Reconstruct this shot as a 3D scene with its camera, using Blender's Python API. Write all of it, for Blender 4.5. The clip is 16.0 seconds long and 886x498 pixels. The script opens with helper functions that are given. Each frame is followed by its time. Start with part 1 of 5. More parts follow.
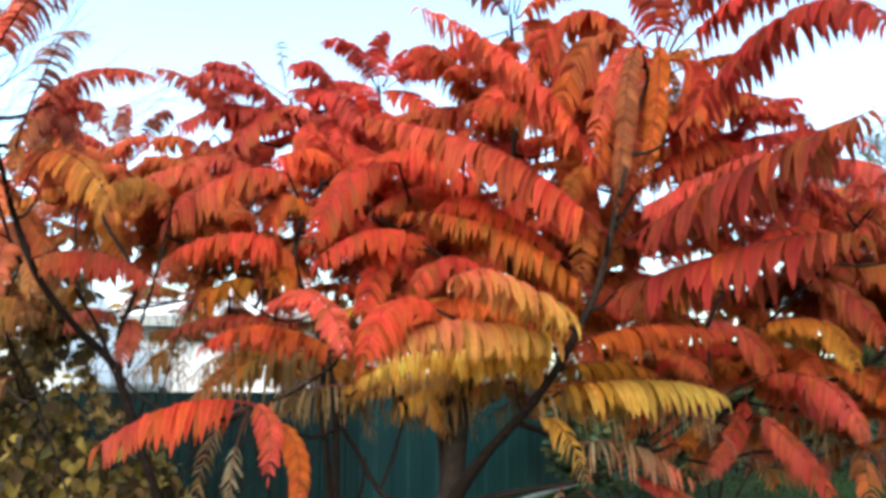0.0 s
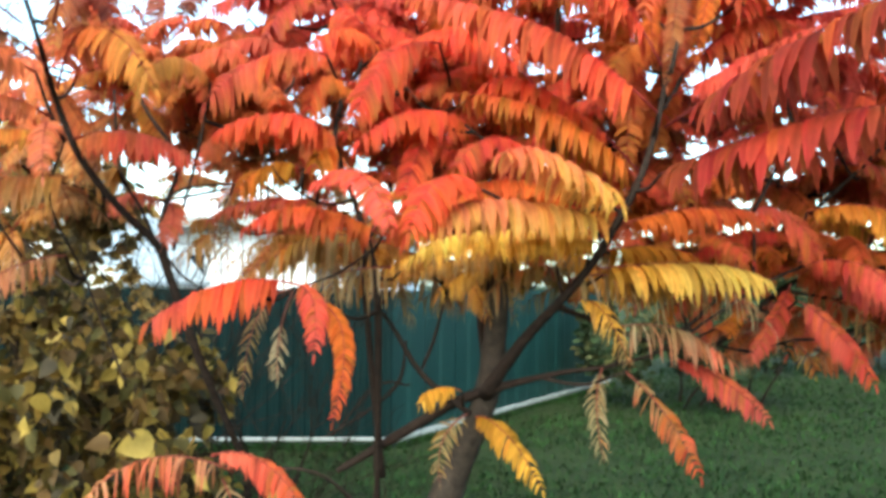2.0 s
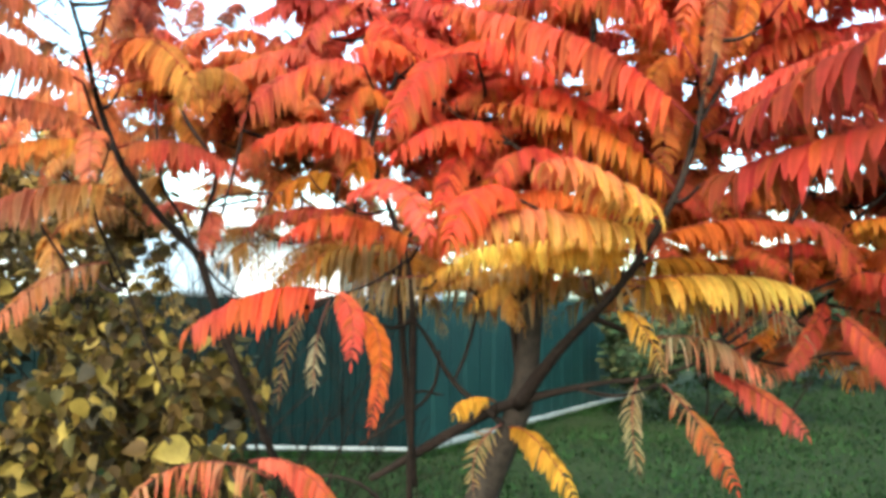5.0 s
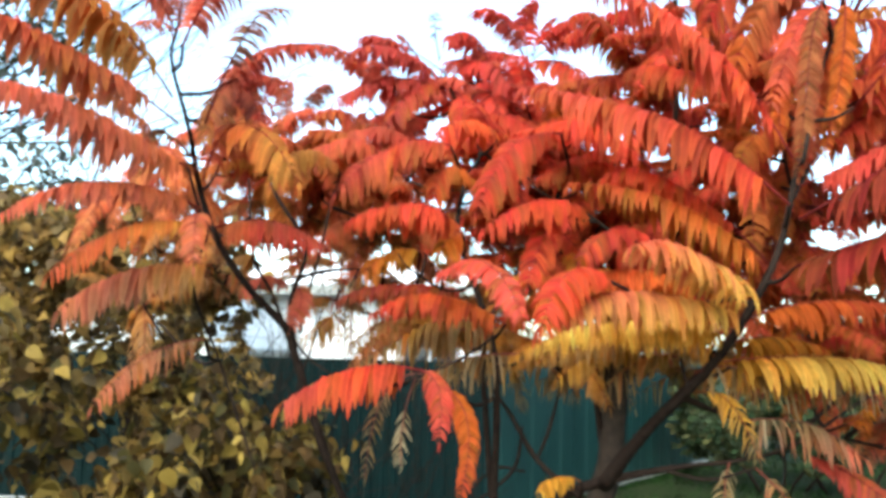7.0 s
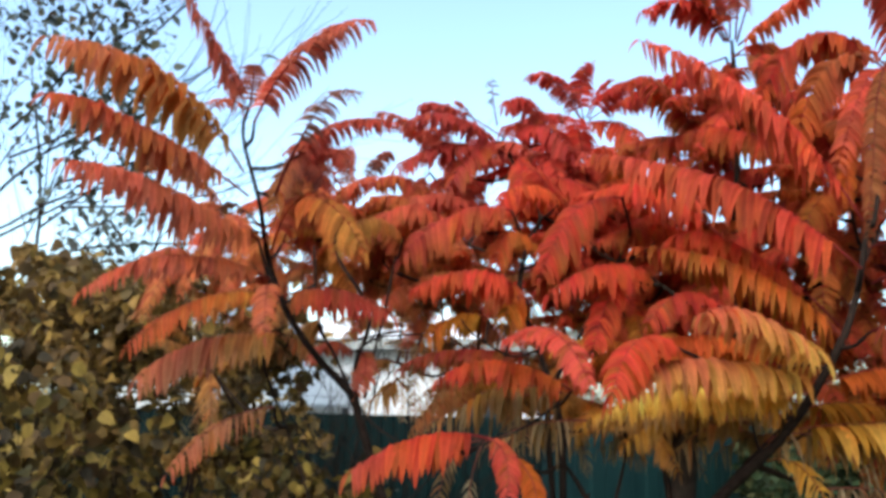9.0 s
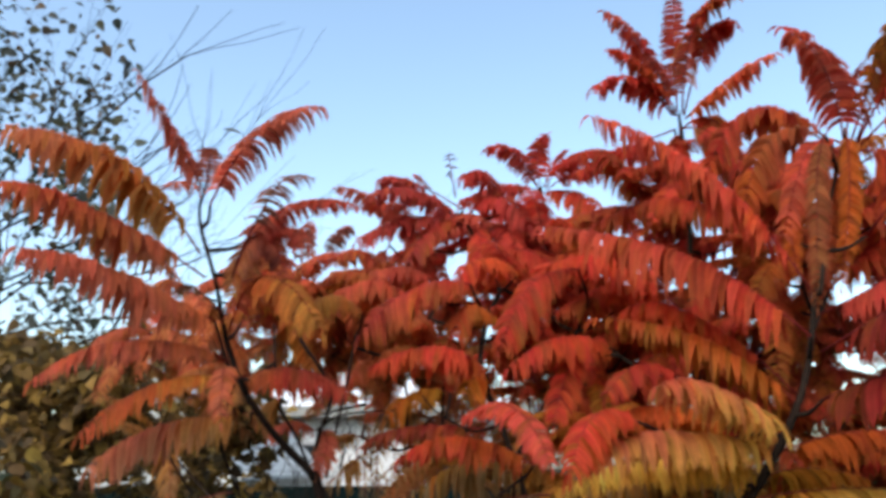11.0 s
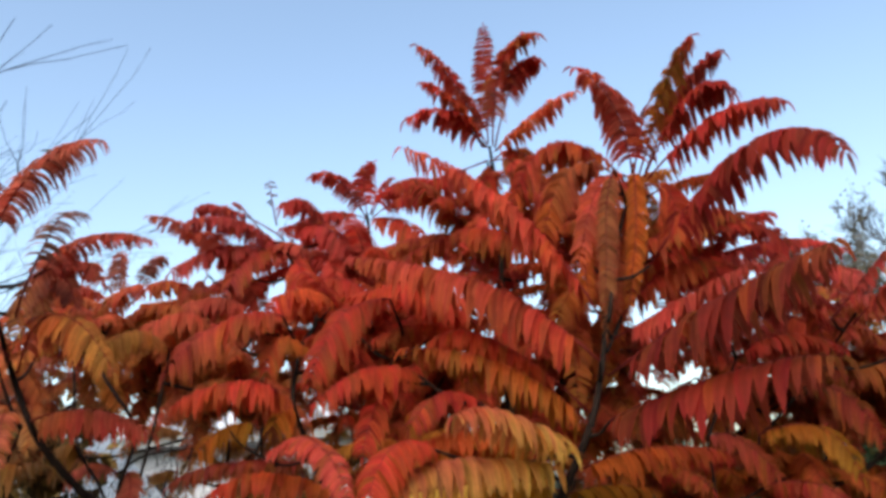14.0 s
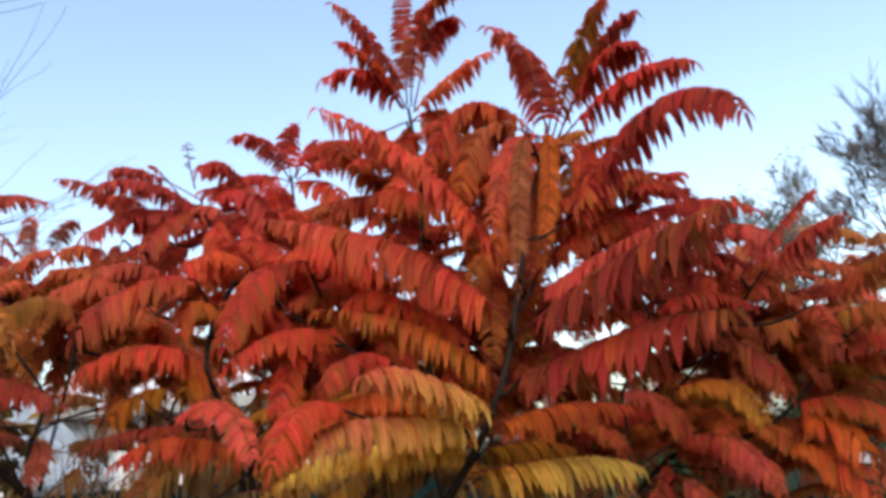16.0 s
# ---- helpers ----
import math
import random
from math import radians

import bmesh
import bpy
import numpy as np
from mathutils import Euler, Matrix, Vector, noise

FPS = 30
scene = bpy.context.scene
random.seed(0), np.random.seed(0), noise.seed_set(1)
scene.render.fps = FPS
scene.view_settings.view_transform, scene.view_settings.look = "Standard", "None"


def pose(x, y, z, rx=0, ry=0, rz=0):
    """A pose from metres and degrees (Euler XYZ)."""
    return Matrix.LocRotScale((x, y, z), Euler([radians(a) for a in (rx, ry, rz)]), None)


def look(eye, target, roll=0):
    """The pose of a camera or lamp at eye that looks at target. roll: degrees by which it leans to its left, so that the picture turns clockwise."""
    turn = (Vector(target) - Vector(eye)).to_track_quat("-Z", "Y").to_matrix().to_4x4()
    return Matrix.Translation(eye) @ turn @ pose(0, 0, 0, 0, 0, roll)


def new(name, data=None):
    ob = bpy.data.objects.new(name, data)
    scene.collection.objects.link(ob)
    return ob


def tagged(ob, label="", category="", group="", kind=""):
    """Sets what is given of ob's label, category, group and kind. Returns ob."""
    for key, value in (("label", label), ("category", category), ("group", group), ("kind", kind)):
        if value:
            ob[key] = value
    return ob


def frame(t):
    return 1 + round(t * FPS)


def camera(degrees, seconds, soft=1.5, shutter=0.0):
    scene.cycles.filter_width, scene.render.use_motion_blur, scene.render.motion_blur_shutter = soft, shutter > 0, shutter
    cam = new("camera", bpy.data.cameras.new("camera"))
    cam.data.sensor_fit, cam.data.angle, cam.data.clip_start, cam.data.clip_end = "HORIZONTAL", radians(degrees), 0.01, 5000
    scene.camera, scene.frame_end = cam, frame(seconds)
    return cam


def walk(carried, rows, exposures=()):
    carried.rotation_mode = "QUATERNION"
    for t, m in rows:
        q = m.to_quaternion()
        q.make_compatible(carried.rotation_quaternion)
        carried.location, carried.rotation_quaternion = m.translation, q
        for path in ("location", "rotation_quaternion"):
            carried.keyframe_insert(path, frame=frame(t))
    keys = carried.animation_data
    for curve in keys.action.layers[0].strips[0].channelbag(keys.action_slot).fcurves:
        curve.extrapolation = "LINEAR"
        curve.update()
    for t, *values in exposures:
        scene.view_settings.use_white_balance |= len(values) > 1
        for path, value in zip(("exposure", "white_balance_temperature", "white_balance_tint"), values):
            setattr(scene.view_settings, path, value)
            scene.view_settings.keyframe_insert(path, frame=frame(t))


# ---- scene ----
# camera: a hand-held phone that tilts down, swings left, then rises to the crown and pans right
cam = camera(56.3, 16.0, soft=3.8, shutter=0.5)
PATH = [
    (0, pose(0.0106, 0.0109, 1.6044, 99.07, -0.08, 0.47)),
    (0.5, pose(0.0013, 0.0115, 1.5965, 98.04, -0.14, 1.59)),
    (1, pose(-0.0006, 0.0154, 1.5804, 96.15, -0.18, 2.28)),
    (1.5, pose(-0.0076, 0.0235, 1.5698, 94.01, -0.23, 2.30)),
    (2, pose(-0.0171, 0.0345, 1.5574, 92.45, -0.37, 2.52)),
    (2.5, pose(-0.0214, 0.0410, 1.5502, 91.65, -0.29, 2.96)),
    (3, pose(-0.0263, 0.0411, 1.5471, 91.05, -0.37, 3.17)),
    (3.2, pose(-0.0271, 0.0416, 1.5473, 90.93, -0.58, 3.42)),
    (5.3, pose(-0.0546, 0.0200, 1.5590, 93.86, -0.98, 4.40)),
    (5.5, pose(-0.0609, 0.0166, 1.5626, 94.33, -1.18, 5.10)),
    (6, pose(-0.0778, 0.0100, 1.5750, 95.25, -1.69, 6.48)),
    (6.5, pose(-0.0921, 0.0055, 1.5859, 96.06, -1.63, 7.19)),
    (7, pose(-0.1024, -0.0010, 1.5985, 97.05, -1.50, 8.27)),
    (7.5, pose(-0.1096, -0.0059, 1.6089, 98.29, -1.10, 9.63)),
    (8, pose(-0.1158, -0.0126, 1.6145, 99.11, -1.17, 10.75)),
    (8.5, pose(-0.1238, -0.0169, 1.6207, 99.63, -1.41, 11.51)),
    (8.7, pose(-0.1288, -0.0207, 1.6246, 99.91, -1.40, 11.67)),
    (10.8, pose(-0.1063, -0.0441, 1.6496, 104.82, 0.18, 11.34)),
    (11, pose(-0.0995, -0.0397, 1.6573, 104.83, 0.44, 10.07)),
    (11.5, pose(-0.0807, -0.0399, 1.6659, 105.60, 1.10, 8.46)),
    (12, pose(-0.0552, -0.0390, 1.6677, 105.92, 1.72, 6.68)),
    (12.5, pose(-0.0296, -0.0348, 1.6708, 105.88, 2.66, 4.66)),
    (13, pose(-0.0117, -0.0382, 1.6763, 105.90, 3.17, 2.81)),
    (13.5, pose(0.0035, -0.0428, 1.6785, 105.78, 3.44, 2.11)),
    (14, pose(0.0192, -0.0453, 1.6793, 105.79, 3.54, 0.85)),
    (14.5, pose(0.0311, -0.0480, 1.6781, 105.63, 4.01, 0.33)),
    (15, pose(0.0516, -0.0467, 1.6752, 104.68, 4.48, -0.82)),
    (15.5, pose(0.0742, -0.0420, 1.6693, 104.09, 4.71, -1.57)),
    (16, pose(0.0988, -0.0376, 1.6648, 103.18, 4.87, -2.50)),
]
walk(cam, PATH, exposures=[(0.0, 2.08, 6500, 8), (1.5, 2.56, 6500, 2), (3.2, 2.74, 6600, 0), (5.3, 2.78, 6600, 0), (7.0, 2.37, 6500, 5), (8.7, 1.72, 6500, 11), (10.8, 1.27, 6700, 14), (12.5, 1.12, 6950, 17), (14.5, 1.12, 6900, 18), (16.0, 1.34, 6950, 20)])

# ---- sky and sun ----
SUN_AZ, SUN_EL = 195.0, 45.0  # degrees: clockwise from +y, and up
world = bpy.data.worlds.new("sky")
scene.world = world
world.use_nodes = True
wn = world.node_tree
sky = wn.nodes.new("ShaderNodeTexSky")
sky.sky_type = "NISHITA"
sky.sun_disc = False
sky.sun_elevation, sky.sun_rotation = radians(SUN_EL), radians(SUN_AZ)
sky.air_density, sky.dust_density, sky.ozone_density = 1.0, 2.5, 0.8
tone = wn.nodes.new("ShaderNodeMix")
tone.data_type, tone.blend_type = "RGBA", "MULTIPLY"
tone.inputs["Factor"].default_value, tone.inputs["B"].default_value = 1.0, (0.95, 1.055, 1.0, 1)
wn.links.new(sky.outputs[0], tone.inputs["A"])
wn.links.new(tone.outputs["Result"], wn.nodes["Background"].inputs[0])
wn.nodes["Background"].inputs[1].default_value = 0.15
sun = new("sun", bpy.data.lights.new("sun", "SUN"))
sun.data.energy, sun.data.angle, sun.data.color = 1.5, radians(60), (1.0, 0.93, 0.86)
to_sun = Vector((math.sin(radians(SUN_AZ)) * math.cos(radians(SUN_EL)), math.cos(radians(SUN_AZ)) * math.cos(radians(SUN_EL)), math.sin(radians(SUN_EL))))
sun.matrix_world = look(to_sun * 40, (0, 0, 0))


# ---- materials ----
def material(name, colour, rough=0.7, metal=0.0, dark=None, scale=20.0, amount=0.5, bump=0.2, attr=False, through_light=0.0, fine=6.0, island=0.0, spec=0.5):
    """Principled surface whose colour wanders between two tones at two scales, with a fine relief."""
    m = bpy.data.materials.new(name)
    m.use_nodes = True
    n, l = m.node_tree.nodes, m.node_tree.links
    p = n["Principled BSDF"]
    p.inputs["Roughness"].default_value, p.inputs["Metallic"].default_value = rough, metal
    p.inputs["Specular IOR Level"].default_value = spec
    geo = n.new("ShaderNodeNewGeometry")
    where = geo.outputs["Position"]

    def cloud(s, detail):
        k = n.new("ShaderNodeTexNoise")
        k.inputs["Scale"].default_value, k.inputs["Detail"].default_value = s, detail
        l.new(where, k.inputs["Vector"])
        return k.outputs["Fac"]

    big, small = cloud(scale, 3), cloud(scale * fine, 4)
    add = n.new("ShaderNodeMath")
    add.operation = "ADD"
    l.new(big, add.inputs[0])
    l.new(small, add.inputs[1])
    ramp = n.new("ShaderNodeMapRange")
    ramp.inputs[1].default_value, ramp.inputs[2].default_value = 0.75, 1.25
    ramp.inputs[3].default_value, ramp.inputs[4].default_value = 0.0, amount
    l.new(add.outputs[0], ramp.inputs[0])
    mix = n.new("ShaderNodeMix")
    mix.data_type = "RGBA"
    l.new(ramp.outputs[0], mix.inputs["Factor"])
    if attr:
        a = n.new("ShaderNodeAttribute")
        a.attribute_name = "tint"
        l.new(a.outputs["Color"], mix.inputs["A"])
        dim = n.new("ShaderNodeHueSaturation")
        dim.inputs["Value"].default_value = 0.5
        dim.inputs["Hue"].default_value = 0.51
        l.new(a.outputs["Color"], dim.inputs["Color"])
        l.new(dim.outputs[0], mix.inputs["B"])
    else:
        mix.inputs["A"].default_value = (*colour, 1)
        mix.inputs["B"].default_value = (*(dark or [c * 0.5 for c in colour]), 1)
    out = mix.outputs["Result"]
    if island:
        h = n.new("ShaderNodeHueSaturation")
        r = n.new("ShaderNodeMapRange")
        r.inputs[3].default_value, r.inputs[4].default_value = 1 - island, 1 + island
        l.new(geo.outputs["Random Per Island"], r.inputs[0])
        l.new(r.outputs[0], h.inputs["Value"])
        l.new(out, h.inputs["Color"])
        out = h.outputs[0]
    l.new(out, p.inputs["Base Color"])
    b = n.new("ShaderNodeBump")
    b.inputs["Strength"].default_value, b.inputs["Distance"].default_value = bump, 0.1 / scale
    l.new(small, b.inputs["Height"])
    l.new(b.outputs[0], p.inputs["Normal"])
    if through_light:
        tr = n.new("ShaderNodeBsdfTranslucent")
        ms = n.new("ShaderNodeMixShader")
        ms.inputs[0].default_value = through_light
        l.new(out, tr.inputs["Color"])
        l.new(p.outputs[0], ms.inputs[1])
        l.new(tr.outputs[0], ms.inputs[2])
        l.new(ms.outputs[0], n["Material Output"].inputs["Surface"])
    return m


LEAF = material("sumac leaf", (0.5, 0.05, 0.02), 0.55, attr=True, scale=45, amount=0.5, bump=0.4, through_light=0.66, spec=0.09)
FOLIAGE = material("foliage", (0.3, 0.2, 0.04), 0.65, attr=True, scale=30, amount=0.6, bump=0.4, through_light=0.3, spec=0.15)
BARK = material("brown bark", (0.038, 0.028, 0.022), 0.85, dark=(0.014, 0.01, 0.008), scale=40, amount=1.0, bump=0.7, spec=0.1)
TWIG = material("dark twig bark", (0.023, 0.015, 0.012), 0.9, dark=(0.009, 0.006, 0.005), scale=60, amount=1.0, bump=0.5, spec=0.05)
GREYBARK = material("grey bark", (0.06, 0.055, 0.052), 0.9, dark=(0.03, 0.027, 0.026), scale=20, amount=1.0, bump=0.6)
SHEET = material("dark green painted sheet", (0.0011, 0.0085, 0.0088), 0.55, dark=(0.0006, 0.005, 0.0055), scale=3, amount=0.8, bump=0.05, fine=20, spec=0.06)
# side fence: the sky's reflection is put into a lighter base green
LIT_SHEET = material("green sheet lightened for sky sheen", (0.006, 0.025, 0.023), 0.45, dark=(0.004, 0.016, 0.016), scale=2, amount=0.8, bump=0.04, fine=20, spec=0.15)
STRIP = material("white painted board", (0.22, 0.23, 0.23), 0.6, dark=(0.11, 0.12, 0.11), scale=8, amount=0.7, bump=0.2)
SOIL = material("turf", (0.0131, 0.0213, 0.00492), 0.95, dark=(0.00738, 0.0115, 0.00328), scale=1.6, amount=1.0, bump=1.0, fine=14, spec=0.1)
GRASS = material("grass", (0.014, 0.038, 0.008), 0.7, dark=(0.0045, 0.0125, 0.0035), scale=1.3, amount=1.0, bump=0.1, through_light=0.25, island=0.6, spec=0.1)
WALLWHITE = material("white plaster", (0.541, 0.549, 0.566), 0.85, dark=(0.451, 0.459, 0.476), scale=2, amount=0.6, bump=0.25, fine=30)
ROOFGREY = material("grey roof sheet", (0.4, 0.42, 0.43), 0.5, dark=(0.2, 0.22, 0.22), scale=2, amount=0.8, bump=0.15)
FRAME = material("grey window frame", (0.35, 0.36, 0.38), 0.5, scale=8, amount=0.4, bump=0.1)
PANE = material("dark window pane", (0.03, 0.035, 0.04), 0.06, scale=2, amount=0.2, bump=0.0)


# ---- building helpers ----
def mesh(name, verts, faces, mat, tint=None, smooth=True):
    me = bpy.data.meshes.new(name)
    me.from_pydata(verts, [], faces)
    if tint is not None:
        a = me.attributes.new("tint", "FLOAT_COLOR", "POINT")
        a.data.foreach_set("color", np.array([(*c, 1.0) for c in tint], dtype=np.float32).ravel())
    if smooth:
        me.polygons.foreach_set("use_smooth", [True] * len(faces))
    me.materials.append(mat)
    me.update()
    return me


def part(name, verts, faces, mat, parent, label="", tint=None, smooth=True, kind=""):
    ob = new(name, mesh(name, verts, faces, mat, tint, smooth))
    ob.parent = parent
    return tagged(ob, label, kind=kind)


def thing(name, at, label, category, group="", kind=""):
    ob = new(name)
    ob.empty_display_size = 0.1
    ob.location = at
    return tagged(ob, label, category, group, kind)


def under(ob, p):
    """A place of the world as seen from a thing's own origin."""
    return Vector(p) - ob.location


def smooth_line(points, steps):
    """Catmull-Rom through (x, y, z, radius)."""
    p = [np.array(q, float) for q in points]
    p = [2 * p[0] - p[1]] + p + [2 * p[-1] - p[-2]]
    out = []
    for i in range(1, len(p) - 2):
        for s in range(steps):
            u = s / steps
            a, b, c, d = p[i - 1:i + 3]
            out.append(0.5 * (2 * b + (c - a) * u + (2 * a - 5 * b + 4 * c - d) * u * u + (3 * b - a - 3 * c + d) * u ** 3))
    return out + [p[-2]]


def tube(verts, faces, line, sides, knobby=0.0):
    """Adds a round, tapering limb along a line of (x, y, z, radius)."""
    first, n = len(verts), len(line)
    side = Vector((1, 0, 0))
    for i, q in enumerate(line):
        a, b = line[max(0, i - 1)], line[min(n - 1, i + 1)]
        way = Vector([b[k] - a[k] for k in range(3)]).normalized()
        side = (side - way * side.dot(way))
        side = side.normalized() if side.length > 1e-3 else way.orthogonal().normalized()
        up = way.cross(side)
        for s in range(sides):
            w = 2 * math.pi * s / sides
            r = max(q[3], 0.0008) * (1 + knobby * random.uniform(-1, 1))
            v = Vector(q[:3]) + (side * math.cos(w) + up * math.sin(w)) * r
            verts.append(v)
    for i in range(n - 1):
        for s in range(sides):
            a, b = first + i * sides + s, first + i * sides + (s + 1) % sides
            faces.append((a, b, b + sides, a + sides))
    faces.append(tuple(range(first + (n - 1) * sides, first + n * sides)))
    faces.append(tuple(reversed(range(first, first + sides))))


def box(verts, faces, lo, hi):
    f = len(verts)
    verts += [Vector((x, y, z)) for z in (lo[2], hi[2]) for y in (lo[1], hi[1]) for x in (lo[0], hi[0])]
    faces += [tuple(f + k for k in q) for q in ((0, 2, 3, 1), (4, 5, 7, 6), (0, 1, 5, 4), (2, 6, 7, 3), (0, 4, 6, 2), (1, 3, 7, 5))]


# ---- ground ----
verts, faces = [], []
edge = [-900, -200, -60, -20] + [x * 0.5 for x in range(-20, 37)] + [24, 60, 200, 900]
deep = [-900, -100, -20, -5] + [y * 0.5 for y in range(-6, 41)] + [26, 40, 80, 200, 900]
for y in deep:
    for x in edge:
        verts.append(Vector((x, y, 0.05 * noise.noise(Vector((x * 0.7, y * 0.7, 0))) - 0.03 if abs(x) < 20 and y < 30 else -0.03)))
w = len(edge)
faces = [(j * w + i, j * w + i + 1, (j + 1) * w + i + 1, (j + 1) * w + i) for j in range(len(deep) - 1) for i in range(w - 1)]
ground = new("ground", mesh("ground", verts, faces, SOIL))
tagged(ground, "uneven lawn of short green turf", "ground", kind="structure")

# ---- grass blades ----
rng = random.Random(4)
verts, faces = [], []
for k in range(84000):
    y = 2.6 + 15 * rng.random() ** 1.4
    x = rng.uniform(-0.75 * y - 0.5, 0.75 * y + 0.5)
    edge_gap = 8.03 - y if x < -0.86 else ((x + 0.86) * 5.15 - (y - 8.1) * 2.84) / 5.88 - .05
    if edge_gap < 0:
        continue
    tuft = 0.5 + 0.5 * noise.noise(Vector((x * 2.9, y * 2.9, 1)))
    h, a, lean = rng.uniform(0.02, 0.05) + 0.06 * tuft * tuft * rng.random(), rng.uniform(0, 6.28), rng.uniform(0.4, 1.7)
    if edge_gap < .1:
        h, lean = h + .05 * rng.random(), lean * .5
    ww = rng.uniform(0.0025, 0.0055) * (1 + y * 0.11)
    c, s = math.cos(a), math.sin(a)
    b = Vector((x, y, -0.03))
    f = len(verts)
    verts += [b + Vector((-s * ww, c * ww, 0)), b + Vector((s * ww, -c * ww, 0)), b + Vector((c * lean * h * .4 - s * ww * .8, s * lean * h * .4 + c * ww * .8, h * .65)),
              b + Vector((c * lean * h * .4 + s * ww * .8, s * lean * h * .4 - c * ww * .8, h * .65)), b + Vector((c * lean * h, s * lean * h, h))]
    faces += [(f, f + 1, f + 3, f + 2), (f + 2, f + 3, f + 4)]
# a fringe along the fence that the mower leaves
for k in range(9000):
    u, off = rng.random(), rng.uniform(.03, .12)
    if rng.random() < .6:
        b = Vector((-0.86 - 6.5 * u, 8.08 - .083 * 6.5 * u - off, -0.03))
    else:
        b = Vector((-0.86 + 2.92 * u + .876 * off, 8.1 + 5.3 * u - .483 * off, -0.03))
    h, a, lean, ww = rng.uniform(.04, .1), rng.uniform(0, 6.28), rng.uniform(.1, .6), rng.uniform(.004, .008)
    c, s = math.cos(a), math.sin(a)
    f = len(verts)
    verts += [b + Vector((-s * ww, c * ww, 0)), b + Vector((s * ww, -c * ww, 0)), b + Vector((c * lean * h, s * lean * h, h))]
    faces.append((f, f + 1, f + 2))
tagged(new("grass", mesh("grass", verts, faces, GRASS)), "short green lawn grass with bent blades", "grass", kind="stuff")


# ---- fence of painted sheet ----
def sheet_panel(fence, a, b, top, ribs, paint=SHEET):
    """One profiled sheet between two plan points, with ribs of trapezoid section."""
    a, b = Vector(a), Vector(b)
    run = (b - a).normalized()
    out = Vector((run.y, -run.x, 0))
    n = max(2, int((b - a).length / ribs))
    line = []
    for i in range(n):
        for u, d in ((0.0, 0), (0.42, 0), (0.5, 0.014), (0.92, 0.014)):
            line.append(a + run * ((b - a).length * (i + u) / n) + out * d)
    line.append(b)
    verts, faces = [], []
    for p in line:
        for z in (0.078, top):
            verts.append(under(fence, (p.x, p.y, z)))
        for z in (0.078, top):
            verts.append(under(fence, (p.x - out.x * .003, p.y - out.y * .003, z)))
    for i in range(len(line) - 1):
        k = 4 * i
        faces += [(k, k + 4, k + 5, k + 1), (k + 2, k + 3, k + 7, k + 6), (k + 1, k + 5, k + 7, k + 3), (k, k + 2, k + 6, k + 4)]
    part("panel", verts, faces, paint, fence, smooth=False)


def base_board(fence, a, b, low, h, mat=STRIP):
    a, b = Vector(a), Vector(b)
    run = (b - a).normalized()
    out = Vector((run.y, -run.x, 0)) * 0.022
    verts = [under(fence, (p.x + o.x, p.y + o.y, z)) for p in (a, b) for o, z in ((out, low), (out, h - .006), (out * .8, h), (out * -.8, h), (-out, h - .006), (-out, low))]
    faces = [(i, i + 6, (i + 1) % 6 + 6, (i + 1) % 6) for i in range(6)] + [(5, 4, 3, 2, 1, 0), (6, 7, 8, 9, 10, 11)]
    part("base_board", verts, faces, mat, fence, "white painted base board", smooth=False)


def post(fence, p, top):
    verts, faces = [], []
    box(verts, faces, under(fence, (p[0] - .03, p[1] + .01, -.1)), under(fence, (p[0] + .03, p[1] + .07, top)))
    part("post", verts, faces, SHEET, fence, smooth=False)


CORNER = Vector((-0.86, 8.1, 0))
fence = thing("sheet_fence", (-3.5, 8.0, 0), "dark green ribbed sheet fence with a white base board", "fence")
left_end = Vector((-10.5, 7.3, 0))
for i in range(9):
    sheet_panel(fence, left_end.lerp(CORNER, i / 9), left_end.lerp(CORNER, (i + 0.998) / 9), 1.5, 0.115)
    post(fence, left_end.lerp(CORNER, i / 9), 1.46)
base_board(fence, left_end, CORNER - Vector((0.06, 0, 0)), 0.046, 0.071)
right_end = CORNER + Vector((2.84, 5.15, 0)) * 1.03
side_fence = thing("sheet_fence", CORNER + Vector((1, 2, 0)), "smooth sheet fence, its green lightened for sky sheen, running away over the lawn", "fence")
for i in range(5):
    sheet_panel(side_fence, CORNER.lerp(right_end, i / 5), CORNER.lerp(right_end, (i + 0.998) / 5), 1.49, 0.6, LIT_SHEET)
base_board(side_fence, CORNER, right_end, 0.02, 0.075)


